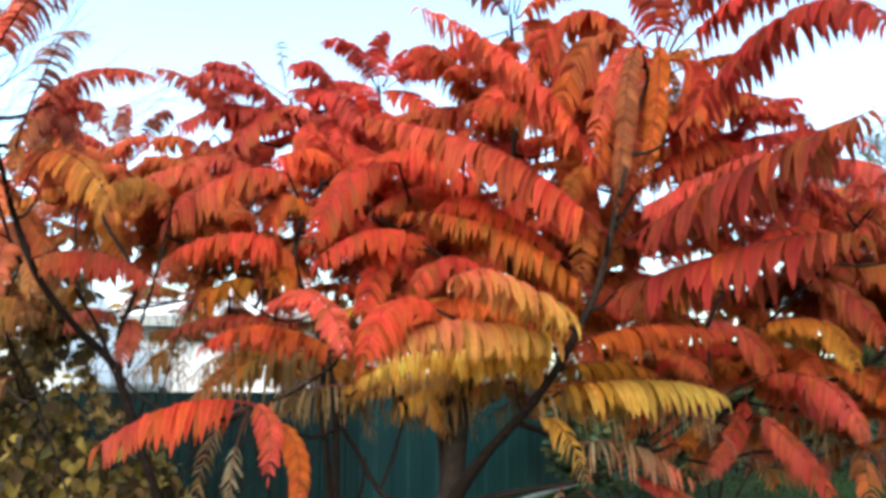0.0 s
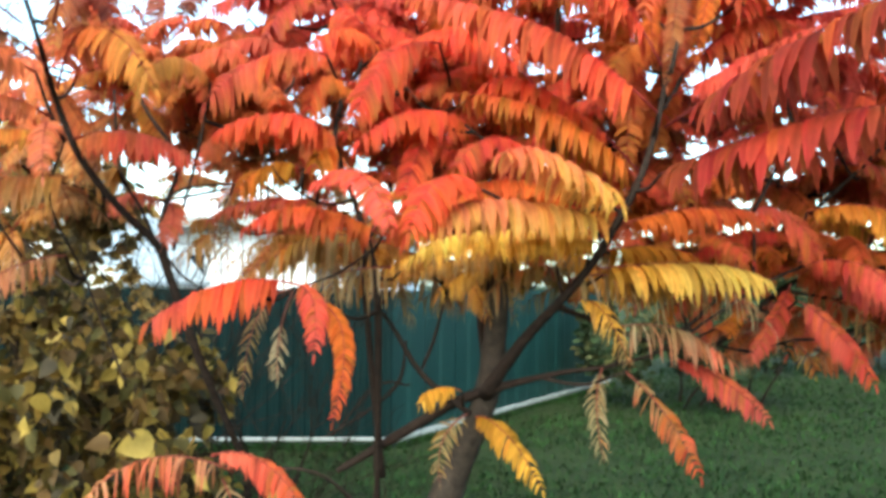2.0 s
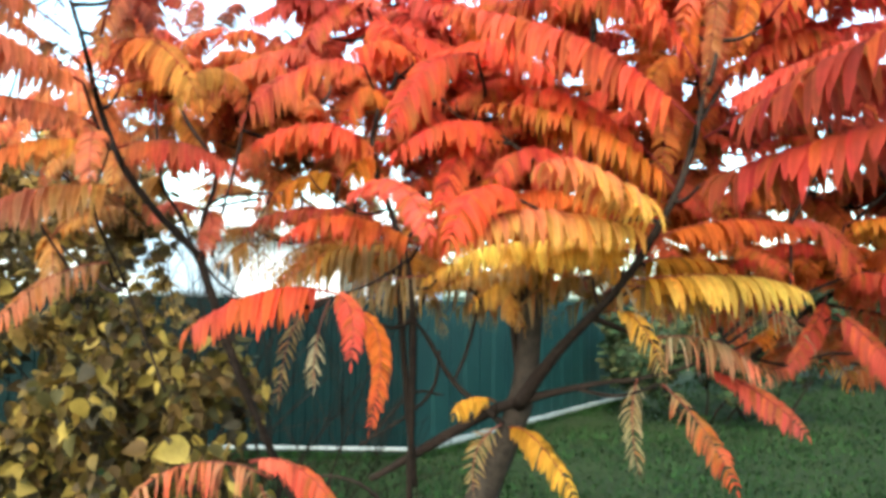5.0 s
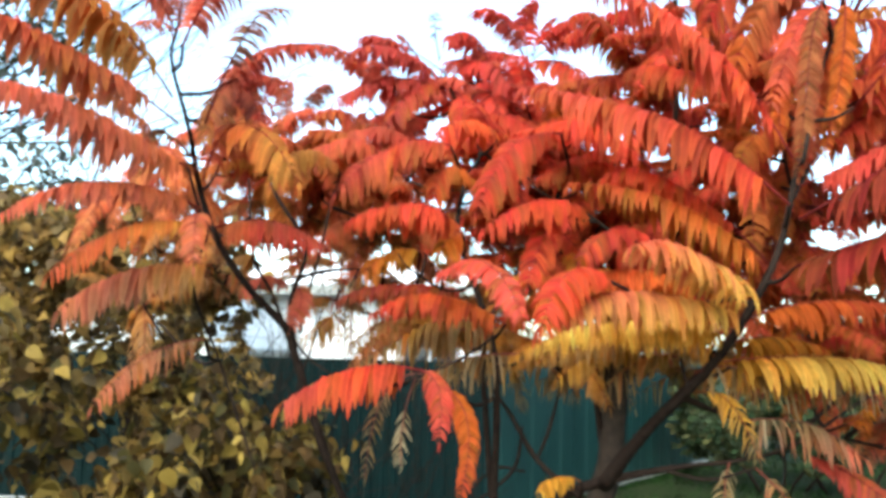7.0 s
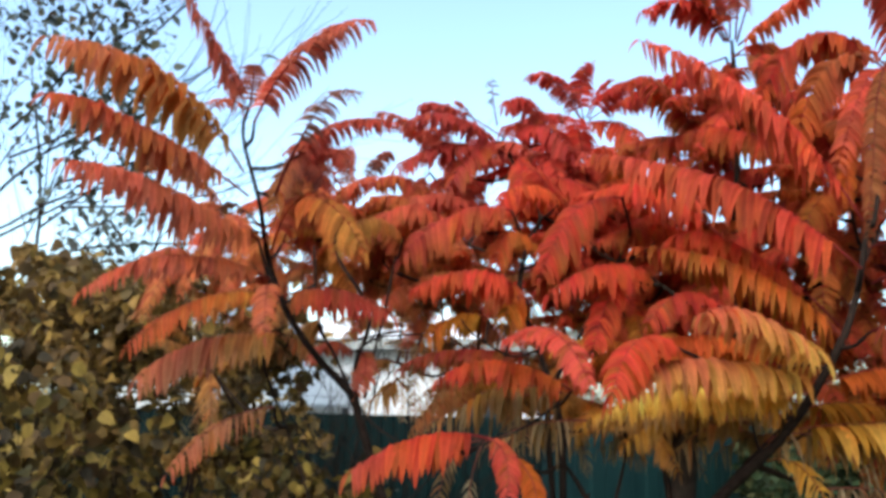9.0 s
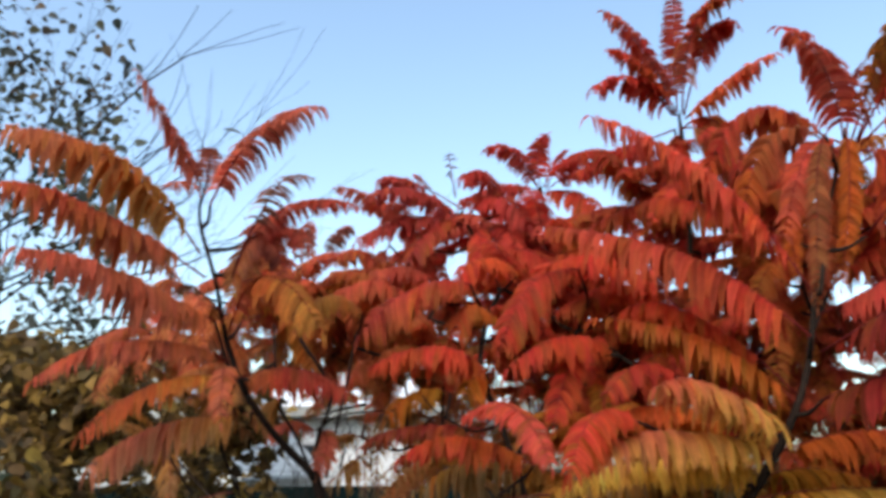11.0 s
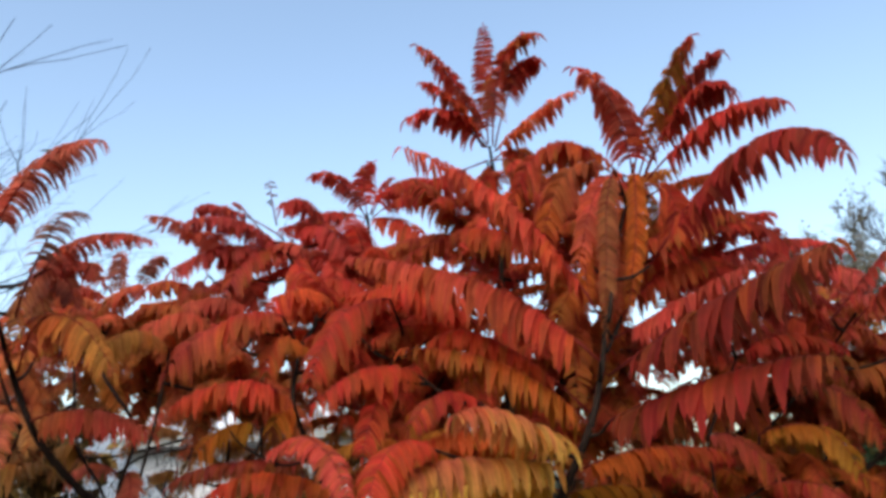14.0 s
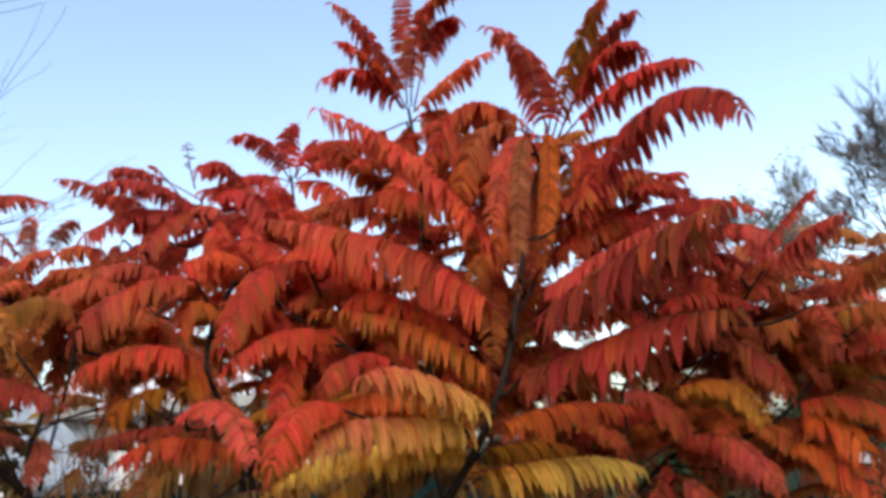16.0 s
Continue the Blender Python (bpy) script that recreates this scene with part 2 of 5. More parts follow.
# ---- house behind the fence ----
def house(at, size, eave, rise, label):
    """A white house with a low roof, fascia boards, and windows with frames and sills."""
    h = thing("house", at, label, "house")
    wx, wy = size
    verts, faces = [], []
    box(verts, faces, (0, 0, -0.1), (wx, wy, eave))
    part("wall", verts, faces, WALLWHITE, h, smooth=False)
    o = 0.5
    verts = [Vector(v) for v in ((-o, -o, eave), (wx + o, -o, eave), (wx + o, wy + o, eave), (-o, wy + o, eave), (wx * .3, wy / 2, eave + rise), (wx * .7, wy / 2, eave + rise))]
    verts += [v + Vector((0, 0, 0.12)) for v in verts]
    f = [(0, 1, 5, 4), (1, 2, 5), (2, 3, 4, 5), (3, 0, 4)]
    faces = [tuple(reversed(q)) for q in f] + [tuple(k + 6 for k in q) for q in f] + [(i, (i + 1) % 4, (i + 1) % 4 + 6, i + 6) for i in range(4)]
    part("roof", verts, faces, WALLWHITE, h, "pale sheet roof", smooth=False)
    verts, faces = [], []
    box(verts, faces, (-o, -o - .03, eave - .06), (wx + o, -o - .003, eave + .16))
    part("fascia", verts, faces, STRIP, h, smooth=False)
    for k in range(2):
        x = wx - 1.75 - 3.4 * k
        win = part("window", *window_frame(x, 0.9), FRAME, h, "grey framed window", smooth=False)
        verts, faces = [], []
        box(verts, faces, (x + .06, -.03, .96), (x + 1.14, -.02, 2.14))
        part("pane", verts, faces, PANE, win, smooth=False)
        verts, faces = [], []
        box(verts, faces, (x - .05, -.14, .82), (x + 1.25, -.003, .88))
        part("sill", verts, faces, STRIP, win, smooth=False)
    return h


def window_frame(x, z):
    verts, faces = [], []
    for lo, hi in (((0, 0), (1.2, .06)), ((0, 1.24), (1.2, 1.3)), ((0, .06), (.06, 1.24)), ((1.14, .06), (1.2, 1.24)), ((.57, .06), (.63, 1.24))):
        box(verts, faces, (x + lo[0], -.06, z + lo[1]), (x + hi[0], -.004, z + hi[1]))
    return verts, faces


house((-8.6, 17.0, 0), (6.9, 6.0), 2.75, 0.9, "white rendered house with a low pale roof behind the fence")


def shed(at, w, d, eave, rise):
    s = thing("shed", at, "grey sheet clad shed with a steep gable", "shed")
    verts = [Vector(v) for y in (0, d) for v in ((0, y, -.1), (w, y, -.1), (w, y, eave), (w / 2, y, eave + rise), (0, y, eave))]
    faces = [(0, 1, 2, 3, 4), (9, 8, 7, 6, 5), (0, 4, 9, 5), (1, 6, 7, 2), (2, 7, 8, 3), (3, 8, 9, 4)]
    part("wall", verts, faces, ROOFGREY, s, smooth=False)
    for sg in (0, 1):
        x0, x1 = (w + .2, w / 2) if sg else (-.2, w / 2)
        za, zb = eave - .4 * rise / w, eave + rise
        v = [Vector(q) for q in ((x0, -.2, za + .03), (x1, -.2, zb + .03), (x1, d + .2, zb + .03), (x0, d + .2, za + .03))]
        v += [q + Vector((0, 0, .06)) for q in v]
        part("roof", v, [(0, 1, 2, 3), (7, 6, 5, 4), (0, 4, 5, 1), (1, 5, 6, 2), (2, 6, 7, 3), (3, 7, 4, 0)], ROOFGREY, s, smooth=False)


shed((-8.1, 11.5, 0), 2.9, 3.5, 1.7, 1.6)

# ---- sumac ----
TINTS = {
    "R": (0.69, 0.042, 0.038), "P": (0.85, 0.105, 0.085), "D": (0.47, 0.034, 0.03), "O": (0.72, 0.14, 0.026), "Y": (1.0, 0.48, 0.065), "L": (1.05, 0.62, 0.13),
    "G": (0.45, 0.19, 0.02), "B": (0.36, 0.24, 0.13), "W": (0.6, 0.47, 0.3), "K": (0.10, 0.055, 0.06), "T": (0.36, 0.125, 0.05), "M": (0.52, 0.07, 0.07), "S": (0.74, 0.145, 0.095), "V": (0.25, 0.025, 0.024),
}
TINTS = {k: np.array(v) for k, v in TINTS.items()}
WITHERED = set("BW")
BOUNCE_LIFT = np.array((0.098, 0.026, 0.019))  # added to the inner leaves' colour in place of light bounced within the crown
OCHRE_BROWN = np.array((0.62, 0.26, 0.14))
ROSE = np.array((0.46, 0.06, 0.055))
rng = random.Random(11)
SHRUBS = {
    "main": thing("sumac_shrub", (-0.02, 2.25, 0.0), "sumac shrub with a leaning trunk, red and golden autumn leaves", "shrub", "sumac thicket"),
    "inner": thing("sumac_shrub", (-0.2, 2.4, 0.0), "slender sumac shrub with crimson autumn leaves behind the trunk", "shrub", "sumac thicket"),
    "side": thing("sumac_shrub", (-0.45, 2.35, 0.0), "thin bowed sumac stem with orange and salmon autumn leaves", "shrub", "sumac thicket"),
}


def owner(p):
    """The shrub of the thicket that a leaf or stem at p grows from."""
    if p[0] < -0.62 and p[1] < 2.2:
        return SHRUBS["side"]
    return SHRUBS["inner"] if p[1] > 2.1 or p[0] < -0.2 else SHRUBS["main"]


OUTLINE = ((0.0, 0.5), (0.07, 0.9), (0.2, 1.0), (0.44, 1.0), (0.65, 0.86), (0.82, 0.57), (0.93, 0.26))  # along a leaflet: how broad it is


def leaflet(verts, faces, tint, p, d, across, length, width, sag, c0, c1, curl):
    """A pointed, folded blade that springs from the stalk and bends down under its weight."""
    f, rows = len(verts), len(OUTLINE)
    nrm = d.cross(across).normalized()
    down = Vector((0, 0, -1))
    spine = lambda s: p + d * (length * (s - 0.3 * sag * s * s)) + down * (0.66 * sag * length * s * s) + nrm * (curl * length * s * s)
    for j, (s, broad) in enumerate(OUTLINE):
        mid = spine(s)
        half = width * 0.54 * broad
        twist = across + nrm * (0.8 * curl * s)
        tooth = 1.0 + 0.08 * (j % 2)
        verts += [mid - twist * half * tooth - nrm * half * 0.3, mid, mid + twist * half * tooth - nrm * half * 0.3]
        c = c0 + (c1 - c0) * s ** 1.3
        tint += [c, c * 0.72, c]
    verts.append(spine(1.0))
    tint.append(c1)
    for j in range(rows - 1):
        k = f + 3 * j
        faces += [(k, k + 1, k + 4, k + 3), (k + 1, k + 2, k + 5, k + 4)]
    k = f + 3 * (rows - 1)
    faces += [(k, k + 1, k + 3), (k + 1, k + 2, k + 3)]


SPOTS = []


def attach(p):
    """A thin branch from the nearest wood below to a leaf base or shoot at p."""
    p = Vector(p)
    if not SPOTS or min((q - p).length for q in SPOTS) < 0.05:
        return
    low = [q for q in SPOTS if q.z < p.z - 0.02] or SPOTS
    q = min(low, key=lambda w: (w - p).length + 0.25 * abs(w.x - p.x))
    d = (p - q).length
    bend = q.lerp(p, .5) + Vector((rng.uniform(-.05, .05) * d, rng.uniform(-.02, .12) * d, -.1 * d))
    sumac = owner(p)
    line = smooth_line([(*q, .0055), (*bend, .0042), (*p, .003)], 6)
    verts, faces = [], []
    tube(verts, faces, [(*under(sumac, w[:3]), w[3]) for w in line], 5, 0.05)
    part("branch", verts, faces, TWIG, sumac)
    SPOTS.extend(Vector(w[:3]) for w in line)


def leaf(base, tip, bow, size, colours, droop, bare=0.14, apart=False, dense=1.0, pale=0.0):
    """A compound leaf: a bowed stalk with pairs of hanging leaflets. colours: from the base to the tip, and last at the leaflets' ends."""
    attach(base)
    B, T, K = Vector(base), Vector(tip), Vector(bow)
    C = (B + T) / 2 + K * 2
    wave, phase = Vector((rng.uniform(-1, 1), rng.uniform(-1, 1), rng.uniform(-1, 1))) * (0.018 * (T - B).length), rng.uniform(0, 6.28)
    hook = Vector((0, 0, -0.07 * ((T - B).length - max(0.0, T.z - B.z))))
    at = lambda s: B * (1 - s) ** 2 + C * (2 * s * (1 - s)) + T * s * s + wave * (math.sin(7 * s + phase) * s) + hook * s ** 5
    way = lambda s: ((C - B) * (1 - s) + (T - C) * s).normalized()
    long = sum((at((i + 1) / 12) - at(i / 12)).length for i in range(12))
    sumac = owner(base)
    verts, faces, tint = [], [], []
    line = [(*under(sumac, at(i / 14)), 0.0029 * (1 - 0.75 * i / 14)) for i in range(15)]
    tube(verts, faces, line, 5)
    stalk = TINTS[colours[0]] * 0.15 + TINTS["D"] * 0.3 + TINTS["K"] * 0.3
    tint += [stalk] * (len(verts) - len(tint))
    if len(colours) == 3:
        ca, cb, cf = (TINTS[k] for k in colours)
        cm = (ca + cb) / 2
    else:
        ca, cm, cb, cf = (TINTS[k] for k in colours)
    steep = min(1.0, max(0.0, 1.6 * (tip[2] - base[2]) / max(long, .01)))
    roll = rng.choice((-1, 1)) * rng.uniform(.15, .5) * max(0.0, steep - .35)
    pairs = max(5, int(long * (1 - bare) / max(0.0075, dense * size * (0.16 - 0.05 * steep) * (1.4 if colours[0] in WITHERED else 1))))
    shade = rng.uniform(.76, 1.1)
    high = min(1.0, max(0.0, (B.z - 1.75) / .35))
    ripe = TINTS["G"] * (1 - .75 * high) + ROSE * (.75 * high)
    pieces = []
    for i in range(pairs + 1):
        s = bare + (1 - bare) * (i + 0.3) / (pairs + 0.5)
        if i == pairs:
            s = 1.0
        for sg in ((-1, 1) if i < pairs else (0,)):
            ss = min(1.0, max(0.0, s + rng.uniform(-.006, .006)))
            t = way(ss)
            up = Vector((0, 0, 1)) - t * t.z
            hanging = min(.62, max(0.0, (-t.z - .3) / .45))
            up = up * (1 - hanging) + (Vector((0, -1, 0)) + t * t.y) * hanging
            up = up.normalized() if up.length > 0.15 else Vector((0, -1, 0))
            side = t.cross(up)
            side, up = side * math.cos(roll) + up * math.sin(roll), up * math.cos(roll) - side * math.sin(roll)
            withered = colours[0 if s < .5 else len(colours) - 2] in WITHERED
            u = (s - bare) / (1 - bare)
            ln = (0.98 + 0.02 * steep) * size * (0.68 + 0.32 * math.sin(math.pi * min(1, u * 1.25 + 0.05)) if u < .72 else 0.9 - 1.9 * (u - .72)) * rng.uniform(.9, 1.07)
            dr = droop * rng.uniform(.78, 1.15)
            if sg == 0:
                d = (t * 1.0 + Vector((0, 0, -0.5 * droop))).normalized()
            else:
                d = (side * sg * (0.85 + rng.uniform(-.08, .08)) + t * rng.uniform(.1, .26) + up * rng.uniform(.1, .3) + Vector((0, 0, -.18 * dr))).normalized()
            if withered:
                d = (d + Vector((rng.uniform(-.4, .4), rng.uniform(-.4, .4), rng.uniform(-.7, .1)))).normalized()
            across = t - d * t.dot(d)
            if across.length < 0.2:
                across = side - d * side.dot(d)
            across = (across.normalized() + d.cross(across.normalized()) * rng.uniform(-.4, .4)).normalized()
            mixing = min(1.0, max(0.0, u + rng.uniform(-.13, .13)))
            c = ca + (cm - ca) * mixing * 2 if mixing < .5 else cm + (cb - cm) * (mixing * 2 - 1)
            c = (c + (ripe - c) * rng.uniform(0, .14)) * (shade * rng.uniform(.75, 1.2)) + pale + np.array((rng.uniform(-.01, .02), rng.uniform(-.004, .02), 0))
            # far row: browner underside, with its shade mixed into the colour
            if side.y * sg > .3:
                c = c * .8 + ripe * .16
            if B.x < -.5:
                c = c * .78 + OCHRE_BROWN * .22
            odd = rng.random()
            if odd < .14:
                c = c * .5 + ripe * .3
            elif odd < .2:
                c = c * .6 + TINTS["O"] * .45
            elif odd < .26:
                c = c * .55
            e = c + (cf * rng.uniform(.8, 1.1) - c) * rng.uniform(.12, .65)
            w = ln * (rng.uniform(.205, .26) * (1 - .25 * steep) if not withered else rng.uniform(.08, .14))
            curl = rng.gauss(0, .09) if not withered else rng.uniform(-.35, .35)
            if rng.random() < (.18 if withered else .6 if colours[1] == "K" else .035):
                continue
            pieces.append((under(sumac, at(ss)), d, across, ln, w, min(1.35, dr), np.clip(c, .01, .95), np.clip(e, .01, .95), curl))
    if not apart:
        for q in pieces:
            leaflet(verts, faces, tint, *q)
    frond = part("compound_leaf", verts, faces, LEAF, sumac, tint=tint)
    if apart:
        for q in pieces:
            v, f, c = [], [], []
            leaflet(v, f, c, *q)
            part("leaflet", v, f, LEAF, frond, tint=c)


def stem(name, points):
    sumac = SHRUBS["side"] if points[0][0] < -0.3 and points[-1][0] < -0.4 else SHRUBS["main"] if name == "trunk" or points[-1][0] > 0.05 else SHRUBS["inner"]
    verts, faces = [], []
    SPOTS.extend(Vector(q[:3]) for q in smooth_line(points, 6))
    line = [(*under(sumac, q[:3]), q[3]) for q in smooth_line(points, 6)]
    tube(verts, faces, line, 10 if name == "trunk" else 8, 0.07)
    part(name, verts, faces, BARK if name == "trunk" else TWIG, sumac)


def whorl(node, count, length, size, colours):
    """The leaves round a shoot's end deeper in the crown."""
    attach(node)
    turn = rng.uniform(0, 6.28)
    for k in range(count):
        a = turn + 6.283 * k / count + rng.uniform(-.3, .3)
        ln = length * rng.uniform(.75, 1.15)
        rise = rng.uniform(-.65, .6)
        flat = Vector((math.cos(a), math.sin(a), 0))
        tip = Vector(node) + flat * ln * math.cos(rise) + Vector((0, 0, ln * math.sin(rise)))
        order = [colours[0], colours[1], colours[2]]
        if rng.random() < .35:
            order = [colours[2], colours[0], colours[1]]
        leaf(node, tip, (0, 0, ln * rng.uniform(.08, .2)), size * rng.uniform(.72, 1.0), "".join(order), rng.uniform(.8, 1.4), .12, pale=BOUNCE_LIFT)
    for k in range(0 if node[0] < -.2 and node[2] < 2.02 or node[2] < 1.78 else 1 if node[0] > .45 else 3):
        a, ln = rng.uniform(0, 6.28), length * rng.uniform(.6, .95)
        start = Vector(node) + Vector((rng.uniform(-.1, .1), rng.uniform(-.08, .12), rng.uniform(-.06, .05)))
        fall = rng.uniform(-1.35, -.5)
        tip = start + Vector((math.cos(a) * math.cos(fall), math.sin(a) * math.cos(fall), math.sin(fall))) * ln
        leaf(start, tip, (0, 0, ln * rng.uniform(.05, .14)), size * rng.uniform(.6, .85), colours[1] + colours[0] + colours[2], rng.uniform(.6, 1.1), .1, pale=BOUNCE_LIFT)


stem("trunk", [(-0.176, 2.301, 0.791, 0.052), (-0.129, 2.270, 0.938, 0.047), (-0.054, 2.231, 1.121, 0.036), (0.008, 2.191, 1.297, 0.033), (0.027, 2.169, 1.473, 0.029), (0.045, 2.168, 1.589, 0.023), (0.164, 2.221, 1.748, 0.013), (0.179, 2.221, 2.114, 0.009), (0.192, 2.183, 2.398, 0.006), (0.173, 2.111, 2.580, 0.004)])
stem("stem", [(-0.003, 2.171, 1.277, 0.021), (0.089, 2.033, 1.424, 0.014), (0.215, 1.877, 1.584, 0.010), (0.299, 1.799, 1.737, 0.009), (0.341, 1.779, 1.847, 0.007), (0.385, 1.808, 2.014, 0.006), (0.375, 1.732, 2.005, 0.005), (0.432, 1.801, 2.202, 0.004), (0.501, 1.856, 2.375, 0.003)])
stem("stem", [(0.018, 2.199, 1.472, 0.014), (0.003, 2.245, 1.605, 0.010), (-0.036, 2.341, 1.764, 0.007), (-0.141, 2.423, 1.953, 0.007), (-0.206, 2.638, 2.298, 0.007), (-0.239, 2.804, 2.631, 0.005)])
stem("stem", [(-0.297, 2.344, 0.774, 0.010), (-0.286, 2.240, 1.048, 0.009), (-0.267, 2.084, 1.417, 0.009), (-0.272, 2.030, 1.598, 0.009), (-0.323, 1.994, 1.772, 0.007), (-0.364, 1.989, 1.892, 0.007), (-0.355, 2.067, 2.032, 0.007), (-0.330, 2.165, 2.136, 0.006), (-0.404, 2.329, 2.292, 0.005), (-0.459, 2.401, 2.404, 0.004)])
stem("stem", [(-0.271, 2.240, 1.048, 0.009), (-0.296, 2.132, 1.414, 0.008), (-0.299, 2.078, 1.641, 0.007), (-0.235, 2.129, 1.787, 0.005), (-0.069, 2.168, 2.120, 0.004)])
stem("stem", [(-0.521, 2.433, 0.739, 0.011), (-0.629, 2.271, 1.034, 0.010), (-0.662, 2.166, 1.188, 0.009), (-0.703, 2.060, 1.359, 0.011), (-0.755, 1.984, 1.567, 0.011), (-0.778, 1.951, 1.647, 0.010), (-0.835, 1.876, 1.726, 0.009), (-0.896, 1.811, 1.831, 0.008), (-0.932, 1.766, 1.952, 0.007), (-0.879, 1.587, 2.039, 0.005), (-0.913, 1.556, 2.181, 0.004), (-0.891, 1.529, 2.241, 0.003)])
stem("stem", [(-0.765, 1.982, 1.608, 0.007), (-0.776, 1.980, 1.716, 0.006), (-0.751, 1.999, 1.854, 0.005), (-0.865, 2.040, 2.030, 0.004), (-0.923, 2.314, 2.238, 0.004)])
stem("stem", [(-0.775, 1.961, 1.634, 0.005), (-0.816, 1.957, 1.727, 0.004), (-0.865, 1.943, 1.826, 0.004), (-0.906, 1.990, 2.025, 0.003)])
stem("stem", [(-0.756, 2.002, 1.636, 0.005), (-0.747, 2.051, 1.764, 0.004), (-0.734, 2.099, 1.891, 0.004), (-0.718, 2.134, 2.064, 0.003)])
stem("branch", [(-0.391, 2.234, 1.062, 0.008), (-0.212, 2.242, 1.168, 0.014), (-0.047, 2.189, 1.267, 0.014), (0.159, 2.059, 1.341, 0.007), (0.287, 2.015, 1.367, 0.005), (0.419, 2.022, 1.408, 0.004), (0.581, 2.129, 1.493, 0.004), (0.805, 2.290, 1.595, 0.004), (1.122, 2.507, 1.675, 0.004)])
stem("branch", [(-0.172, 1.948, 0.909, 0.005), (-0.288, 1.757, 1.121, 0.004), (-0.367, 1.682, 1.188, 0.003), (-0.505, 1.644, 1.188, 0.002)])
stem("branch", [(0.176, 2.107, 1.504, 0.009), (0.296, 2.164, 1.461, 0.006), (0.476, 2.275, 1.413, 0.005), (0.701, 2.486, 1.549, 0.008), (0.867, 2.592, 1.729, 0.011), (1.006, 2.647, 1.838, 0.009), (1.176, 2.705, 1.951, 0.005)])
stem("branch", [(0.850, 2.591, 1.721, 0.006), (0.883, 2.590, 1.840, 0.005), (0.913, 2.590, 1.943, 0.004)])
stem("branch", [(0.695, 2.563, 1.380, 0.009), (0.915, 2.503, 1.578, 0.008), (1.119, 2.431, 1.610, 0.008), (1.260, 2.402, 1.696, 0.007), (1.378, 2.365, 1.825, 0.005), (1.501, 2.277, 1.945, 0.004)])
stem("branch", [(0.896, 2.360, 1.757, 0.005), (0.999, 2.218, 1.894, 0.005), (1.022, 2.041, 1.987, 0.003), (1.032, 1.981, 2.019, 0.003)])
stem("branch", [(-0.039, 2.150, 1.229, 0.008), (-0.165, 2.191, 1.324, 0.007), (-0.243, 2.235, 1.438, 0.006), (-0.289, 2.231, 1.498, 0.004)])
stem("branch", [(-0.165, 2.191, 1.338, 0.004), (-0.138, 2.241, 1.409, 0.005), (-0.108, 2.291, 1.529, 0.003)])
stem("branch", [(-0.422, 2.230, 1.152, 0.003), (-0.302, 2.235, 1.228, 0.004), (-0.228, 2.238, 1.303, 0.005), (-0.210, 2.237, 1.408, 0.003)])
stem("branch", [(-0.407, 2.231, 1.152, 0.003), (-0.299, 2.335, 1.276, 0.004), (-0.205, 2.340, 1.277, 0.003)])
stem("branch", [(-0.256, 1.950, 1.642, 0.003), (-0.337, 1.886, 1.581, 0.003), (-0.396, 1.803, 1.552, 0.002), (-0.485, 1.769, 1.518, 0.002)])
stem("branch", [(-0.801, 1.855, 1.325, 0.003), (-0.896, 1.846, 1.565, 0.003), (-0.897, 1.690, 1.720, 0.003), (-0.846, 1.639, 1.839, 0.002)])
stem("branch", [(-0.973, 1.725, 1.608, 0.003), (-1.022, 1.700, 1.694, 0.003), (-1.046, 1.682, 1.768, 0.002)])
stem("branch", [(0.104, 2.054, 1.443, 0.010), (0.204, 2.107, 1.546, 0.004), (0.293, 2.060, 1.642, 0.002)])
stem("branch", [(-0.004, 2.179, 1.356, 0.008), (-0.016, 2.246, 1.500, 0.009), (-0.004, 2.295, 1.606, 0.007)])
stem("branch", [(-0.769, 1.982, 1.624, 0.004), (-0.723, 1.980, 1.573, 0.003), (-0.657, 1.970, 1.534, 0.002)])
stem("branch", [(-0.780, 1.985, 1.750, 0.004), (-0.725, 2.000, 1.787, 0.003), (-0.615, 2.020, 1.799, 0.002)])
stem("branch", [(-0.615, 2.020, 1.799, 0.003), (-0.646, 2.020, 1.713, 0.002), (-0.642, 2.020, 1.556, 0.001)])
stem("branch", [(-0.319, 1.994, 1.759, 0.004), (-0.380, 1.940, 1.742, 0.003), (-0.462, 1.900, 1.788, 0.002), (-0.493, 1.900, 1.825, 0.002)])

leaf((0.301, 1.779, 1.712), (0.018, 1.555, 1.819), (-0.014, -0.002, 0.034), 0.092, "LSPL", 1.25, 0.08, True)
leaf((0.087, 1.825, 1.843), (-0.071, 1.737, 1.806), (-0.007, -0.001, 0.044), 0.062, "RDD", 1.2, 0.1)
leaf((0.259, 1.807, 1.690), (-0.148, 1.514, 1.681), (-0.017, -0.002, 0.039), 0.090, "LSRL", 1.45, 0.06, True)
leaf((-0.033, 1.620, 1.748), (-0.143, 1.485, 1.661), (-0.007, -0.001, 0.045), 0.074, "RRO", 1.1, 0.0, True, 0.62)
leaf((0.261, 1.858, 1.643), (-0.146, 1.696, 1.641), (-0.008, -0.001, 0.032), 0.073, "GLLY", 1.4, 0.1)
leaf((0.254, 1.930, 1.671), (-0.206, 1.800, 1.621), (-0.006, -0.005, 0.023), 0.066, "GYGB", 1.5, 0.04)
leaf((0.241, 2.000, 1.628), (-0.167, 1.900, 1.597), (-0.014, 0.000, 0.024), 0.06, "BGGW", 1.5, 0.04)
leaf((0.218, 1.905, 1.723), (-0.105, 1.786, 1.748), (-0.005, -0.001, 0.052), 0.074, "ORO", 1.2, 0.15)
leaf((0.327, 1.779, 1.764), (-0.081, 1.889, 2.005), (0.038, -0.009, 0.033), 0.102, "ODG", 1.3)
